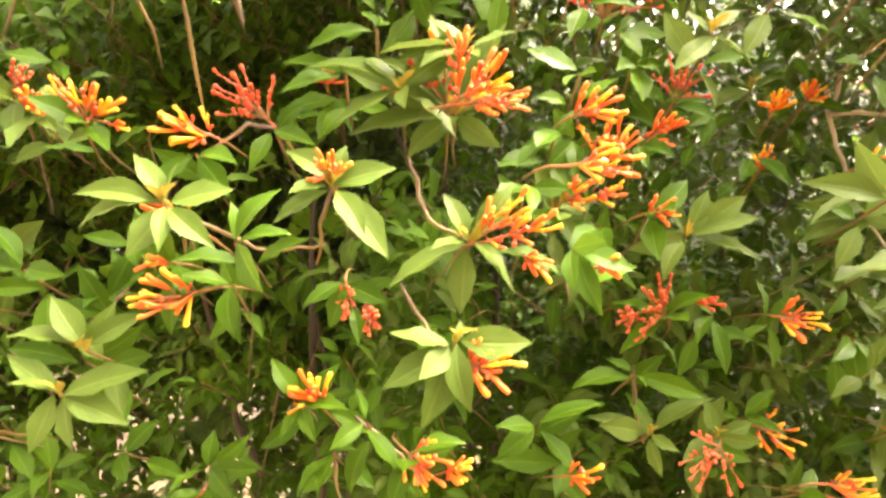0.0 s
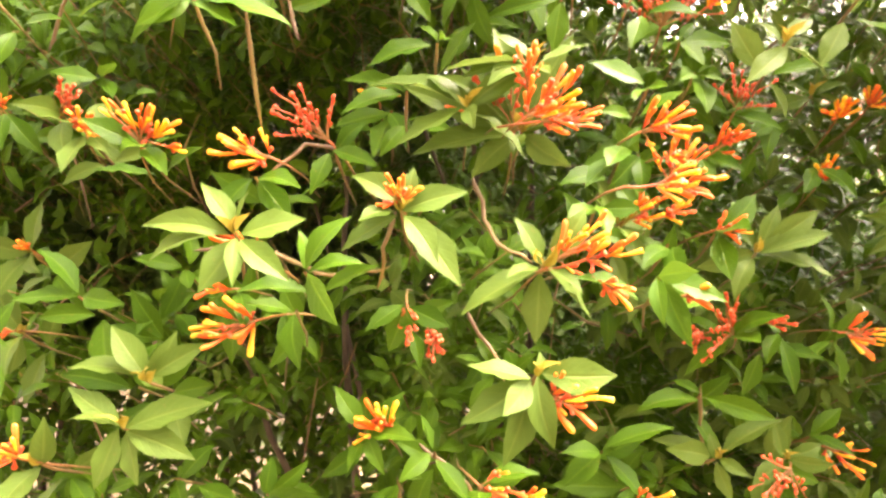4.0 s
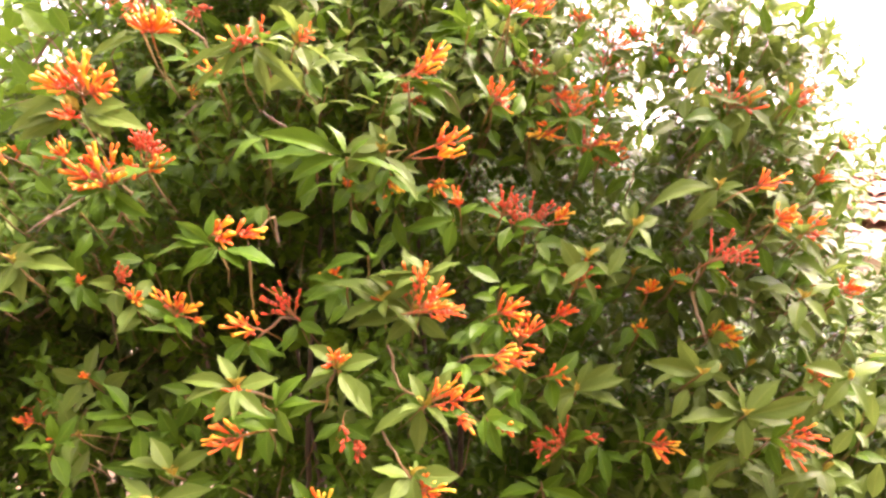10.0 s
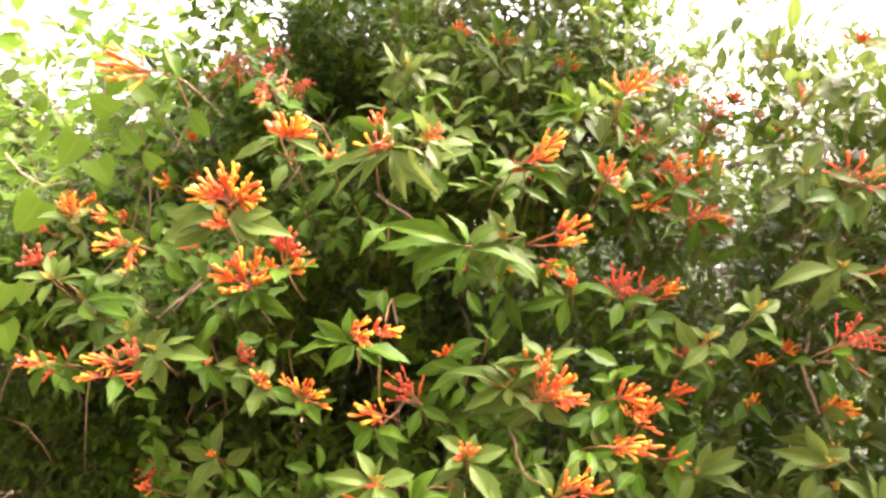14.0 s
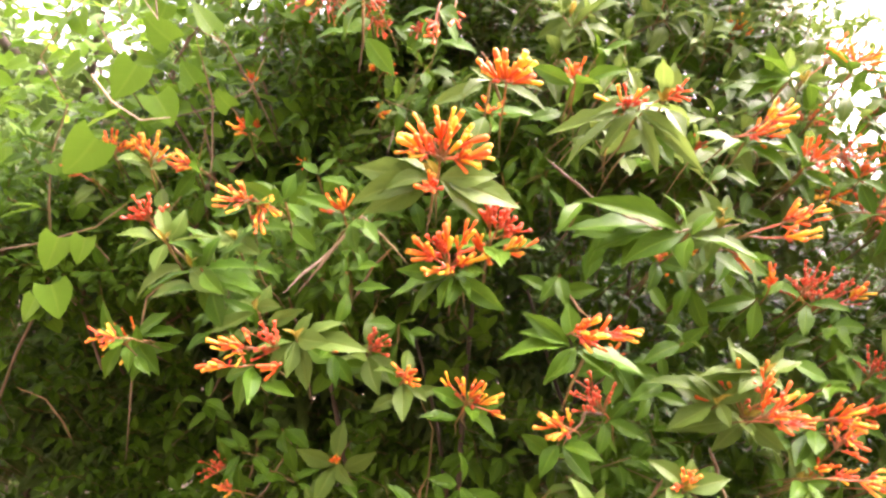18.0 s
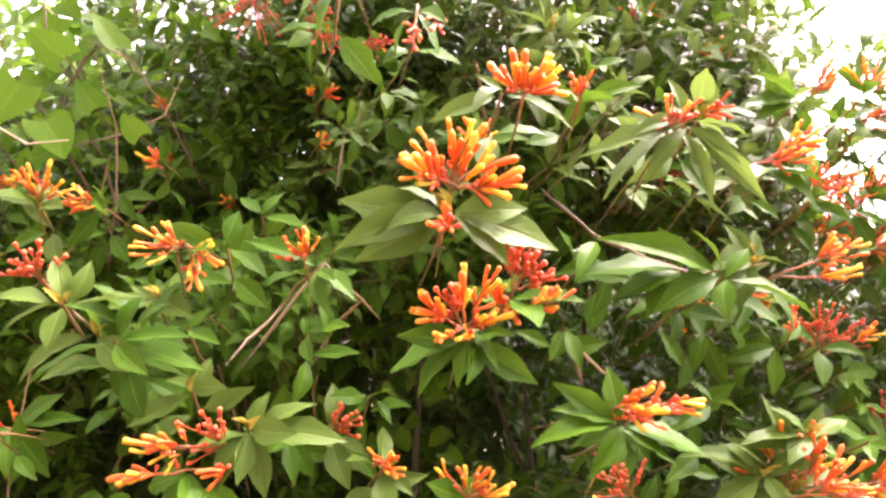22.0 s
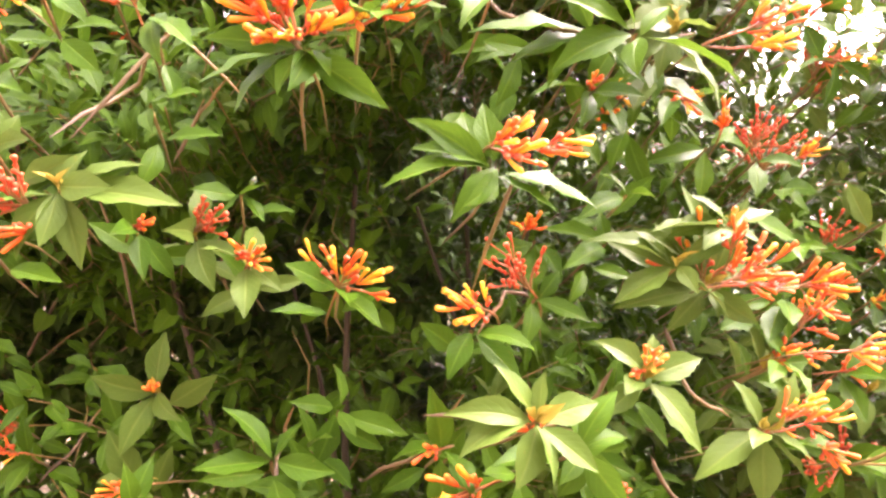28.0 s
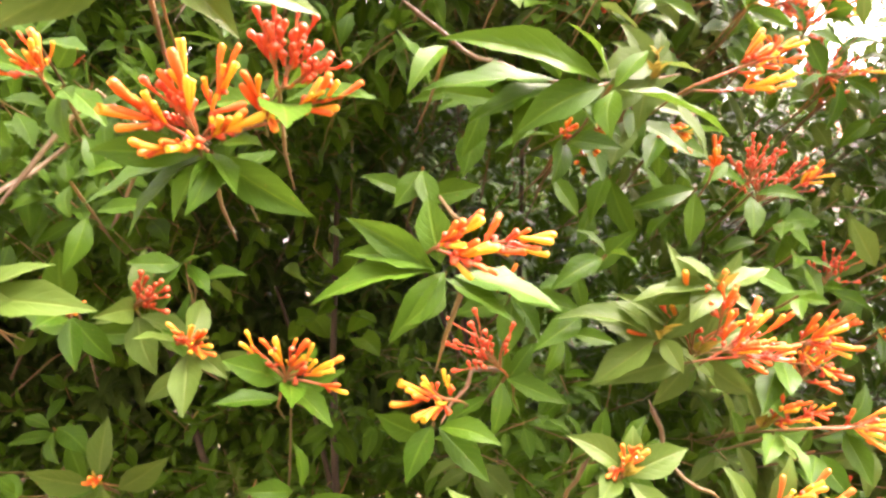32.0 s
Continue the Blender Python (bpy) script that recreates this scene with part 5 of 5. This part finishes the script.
# woody stems from the foot
for k in range(7):
    top = Vector((rand(-0.9, 0.75), rand(1.45, 1.75), rand(1.6, 2.3)))
    foot = FOOT + Vector((rand(-0.35, 0.35), rand(0.25, 0.5), -0.03))
    pts = [foot.lerp(top, t) + Vector((top.x - foot.x, 0, 0)) * 0.25 * math.sin(3.14 * t) * (1 if k % 2 else -0.6) + spray(0.02) * min(1.0, 4 * t) for t in np.linspace(0, 1, 9)]
    part("stem", one(tube_shape(pts, np.linspace(0.013, 0.004, 9), 8)).mesh("stem", BARK), bush, "brown woody stem")

# ---- a second, darker shrub close behind ----
behind = tagged(new("background_shrub"), "dense dark green shrub standing in shade behind the bush", "shrub")
mass, sticks = Geo(), Geo()
count = 0
while count < 6600:
    q = Vector((rand(-2.6, 1.2), rand(1.75, 2.7), rand(0.35, 3.5)))
    if q.z > (2.4 if q.x < -1.25 else 2.75) + 0.35 * noise.noise(Vector((q.x * 2, q.y, 5))) - 0.55 * max(0.0, q.x + 0.4) or noise.noise(q * 3.1) < -0.34 or ((q.x + 0.9) / 2.0) ** 2 + ((q.y - 2.2) / 0.6) ** 2 > 1.0 + 0.5 * noise.noise(q * 1.7) or (q.z < 1.2 and random.random() < 0.76):
        continue
    leafy_sprig(mass, sticks, q, (rand(-0.8, 0.8), -0.8, rand(-0.3, 0.8)), 3, rand(0.06, 0.09), 0.04)
    count += 1
count = 0
while count < 600:
    q = Vector((rand(0.2, 1.5), rand(1.7, 2.5), rand(0.9, 2.3)))
    if q.z > 2.05 - 0.22 * q.x + 0.2 * noise.noise(q * 2.0) or noise.noise(q * 3.1) < -0.3:
        continue
    leafy_sprig(mass, sticks, q, (rand(-0.8, 0.8), -0.8, rand(-0.3, 0.8)), 3, rand(0.06, 0.09), 0.04)
    count += 1
part("crown", mass.mesh("crown", LEAF_FAR), behind, kind="stuff")
part("brushwood", sticks.mesh("brushwood", TWIG), behind, kind="stuff")
for k in range(9):
    foot = Vector((rand(-2.1, 0.6), rand(2.0, 2.4), -0.03))
    pts = [foot + Vector((0.2 * math.sin(2 * t + k), 0.05 * k % 0.2, 2.6 * t)) for t in np.linspace(0, 1, 8)]
    part("stem", one(tube_shape(pts, np.linspace(0.016, 0.005, 8), 7)).mesh("stem", BARK), behind)

# ---- a climbing vine with heart-shaped leaves ----
for k in range(16):
    p = Vector((rand(-2.0, -0.8), rand(1.15, 1.9), rand(1.45, 2.0)))
    pts = [p]
    for s in range(9):
        pts.append(pts[-1] + Vector((rand(-0.10, 0.12), rand(-0.05, 0.05), rand(0.06, 0.16))))
    stem = part("vine_stem", one(tube_shape(pts, np.linspace(0.004, 0.0015, 10), 5)).mesh("vine_stem", TWIG), vine)
    for q in pts[1:]:
        for j in range(2):
            d = Vector((rand(-1, 1), rand(-0.9, 0.1), rand(-1.0, 0.1))).normalized()
            part("leaf", HEART_MESH, stem, m=frame_of(q + d * 0.03, d, (rand(-0.5, 0.5), -0.9, 0.6), rand(0.036, 0.068), rand(-0.5, 0.5)))
far_vine = Geo()
count = 0
while count < 1500:
    q = Vector((rand(-2.6, -0.5), rand(1.25, 2.2), rand(1.8, 3.3)))
    if noise.noise(q * 2.4) < -0.1 + (q.z - 2.0) * 0.15:
        continue
    if q.x < -1.1 and q.z > 2.1 and random.random() < 0.6:
        continue
    d = Vector((rand(-1, 1), rand(-0.9, 0.3), rand(-1.0, 0.2)))
    far_vine.put(*moved(HEART, frame_of(q, d, (rand(-0.6, 0.6), -0.8, 0.7), rand(0.034, 0.062), rand(-0.6, 0.6))))
    count += 1
# finer shoots of the vine that run through the shrub behind
for k in range(1500):
    q = Vector((rand(-1.7, -0.2), rand(1.3, 1.9), rand(1.6, 2.7)))
    if noise.noise(q * 3.3) < -0.02:
        continue
    d = Vector((rand(-1, 1), rand(-0.9, 0.2), rand(-1.0, 0.2)))
    far_vine.put(*moved(HEART, frame_of(q, d, (rand(-0.7, 0.7), -0.7, 0.8), rand(0.026, 0.055), rand(-0.6, 0.6))))
part("vine_foliage", far_vine.mesh("vine_foliage", LEAF_VINE), vine, "sunlit vine leaves", kind="stuff")


# ---- trees behind ----
def make_tree(m, height, spread, clumps, label, leaf_size=0.09):
    tree = tagged(new("tree"), label, "tree", group="trees behind the bush")
    tree.matrix_world = m
    pts = [Vector((0.10 * math.sin(2.2 * t), 0.08 * math.sin(3 * t), height * 0.62 * t)) for t in np.linspace(0, 1, 7)]
    part("trunk", one(tube_shape(pts, np.linspace(0.16, 0.07, 7), 10)).mesh("trunk", BARK), tree)
    crown = Geo()
    for k in range(9):
        a = 6.2832 * k / 9 + rand(-0.3, 0.3)
        start = pts[3 + k % 4]
        tip = Vector((math.cos(a) * spread * rand(0.5, 0.95), math.sin(a) * spread * rand(0.5, 0.95), height * rand(0.45, 0.98)))
        limb = [start.lerp(tip, t) + Vector((0, 0, 0.25 * math.sin(3.14 * t))) for t in np.linspace(0, 1, 6)]
        part("limb", one(tube_shape(limb, np.linspace(0.06, 0.012, 6), 6)).mesh("limb", BARK), tree)
        for c in range(clumps):
            mid = limb[random.choice((2, 3, 4, 5))] + Vector((rand(-0.5, 0.5), rand(-0.5, 0.5), rand(-0.4, 0.4))) * spread * 0.4
            for j in range(26):
                q = mid + Vector((random.gauss(0, 1), random.gauss(0, 1), random.gauss(0, 0.7))) * 0.17
                crown.put(*moved(random.choice(FILL), frame_of(q, (rand(-1, 1), rand(-1, 1), rand(-0.9, 0.3)), (rand(-0.4, 0.4), rand(-0.4, 0.4), 1), leaf_size * rand(0.7, 1.4), 0.0, 1.2)))
    part("crown", crown.mesh("crown", LEAF_FAR), tree, kind="stuff")
    return tree


tree_a = make_tree(pose(-2.6, 3.6, 0), 4.6, 1.8, 26, "leafy dark green tree standing behind the bush", 0.11)
for x, y, turn, s in ((-4.6, 4.4, 80, 1.1), (-1.0, 6.6, 200, 1.0), (-7.5, 6.5, 300, 1.3), (1.2, 9.5, 20, 1.1), (-4.0, 10.5, 130, 1.5), (7.0, 12.6, 250, 1.6), (2.7, 8.6, 60, 1.4)):
    tree_a.scale = (s, s, s)
    copy_thing(tree_a, pose(x, y, 0, 0, 0, turn))
tree_a.scale = (1, 1, 1)


# ---- the house with a tiled roof ----
def make_house():
    house = tagged(new("house"), "white rendered house with a brown clay tile roof", "house")
    house.location = (8.2, 8.5, 0)
    w, dp, eave, ridge = 8.0, 2.6, 3.18, 3.92
    part("wall", box_mesh("wall", (w, 0.25, eave), WALL), house, m=pose(0, -dp / 2, eave / 2))
    part("wall", box_mesh("wall", (w, 0.25, eave), WALL), house, m=pose(0, dp / 2, eave / 2))
    for s in (-1, 1):
        part("gable_wall", box_mesh("gable_wall", (0.25, dp - 0.26, eave), WALL), house, m=pose(s * (w / 2 - 0.125), 0, eave / 2))
        bm = bmesh.new()
        lo = [bm.verts.new((x, y, z)) for x in (-0.12, 0.12) for y, z in ((-dp / 2, eave), (dp / 2, eave), (0, ridge - 0.1))]
        bm.faces.new(lo[:3]), bm.faces.new(lo[3:][::-1])
        for a, b in ((0, 1), (1, 2), (2, 0)):
            bm.faces.new((lo[a], lo[a + 3], lo[b + 3], lo[b]))
        me = bpy.data.meshes.new("gable")
        bm.to_mesh(me)
        bm.free()
        me.materials.append(WALL)
        part("gable", me, house, m=pose(s * (w / 2 - 0.125), 0, 0))
    pitch = math.atan2(ridge - eave, dp / 2)
    slope = (dp / 2 + 0.5) / math.cos(pitch)
    for s in (-1, 1):
        g = Geo()
        rows, cols = 6, 27
        for i in range(rows):
            for j in range(cols):
                u = np.linspace(0, math.pi, 5)
                x = -w / 2 - 0.35 + (w + 0.7) * (j + 0.5) / cols - np.cos(u) * (w + 0.7) / cols * 0.52
                h = np.sin(u) * 0.085 + rand(-0.012, 0.012)
                a, b = slope * i / rows, slope * (i + 1.12) / rows
                top = np.stack([x, np.full(5, a), h + 0.03], -1)
                low = np.stack([x, np.full(5, b), h + 0.075], -1)
                g.put(np.concatenate([top, low]), quads(2, 5), np.zeros((10, 2)))
        roof = part("roof", box_mesh("roof", (w + 0.7, slope, 0.08), TILE), house,
                    m=pose(0, 0, ridge + 0.02) @ pose(0, 0, 0, 0, 0, 0 if s < 0 else 180) @ pose(0, 0, 0, math.degrees(pitch)) @ pose(0, -slope / 2, -0.06))
        tiles = part("roof_tiles", g.mesh("roof_tiles", TILE), roof, "weathered brown barrel tiles", kind="stuff")
        tiles.matrix_basis = pose(0, slope / 2, 0.03) @ Matrix.Diagonal((1, -1, 1, 1))
        part("fascia", box_mesh("fascia", (w + 0.7, 0.05, 0.27), WOOD), house, m=pose(0, s * (dp / 2 + 0.46), eave - 0.45))
    for x in (-2.6, 0.0, 2.6):
        win = part("window", box_mesh("window", (1.5, 0.08, 1.2), WOOD), house, m=pose(x, -dp / 2 - 0.15, 1.6))
        part("pane", box_mesh("pane", (1.34, 0.03, 1.04), GLASS, 0.002), win, m=pose(0, -0.04, 0))


make_house()
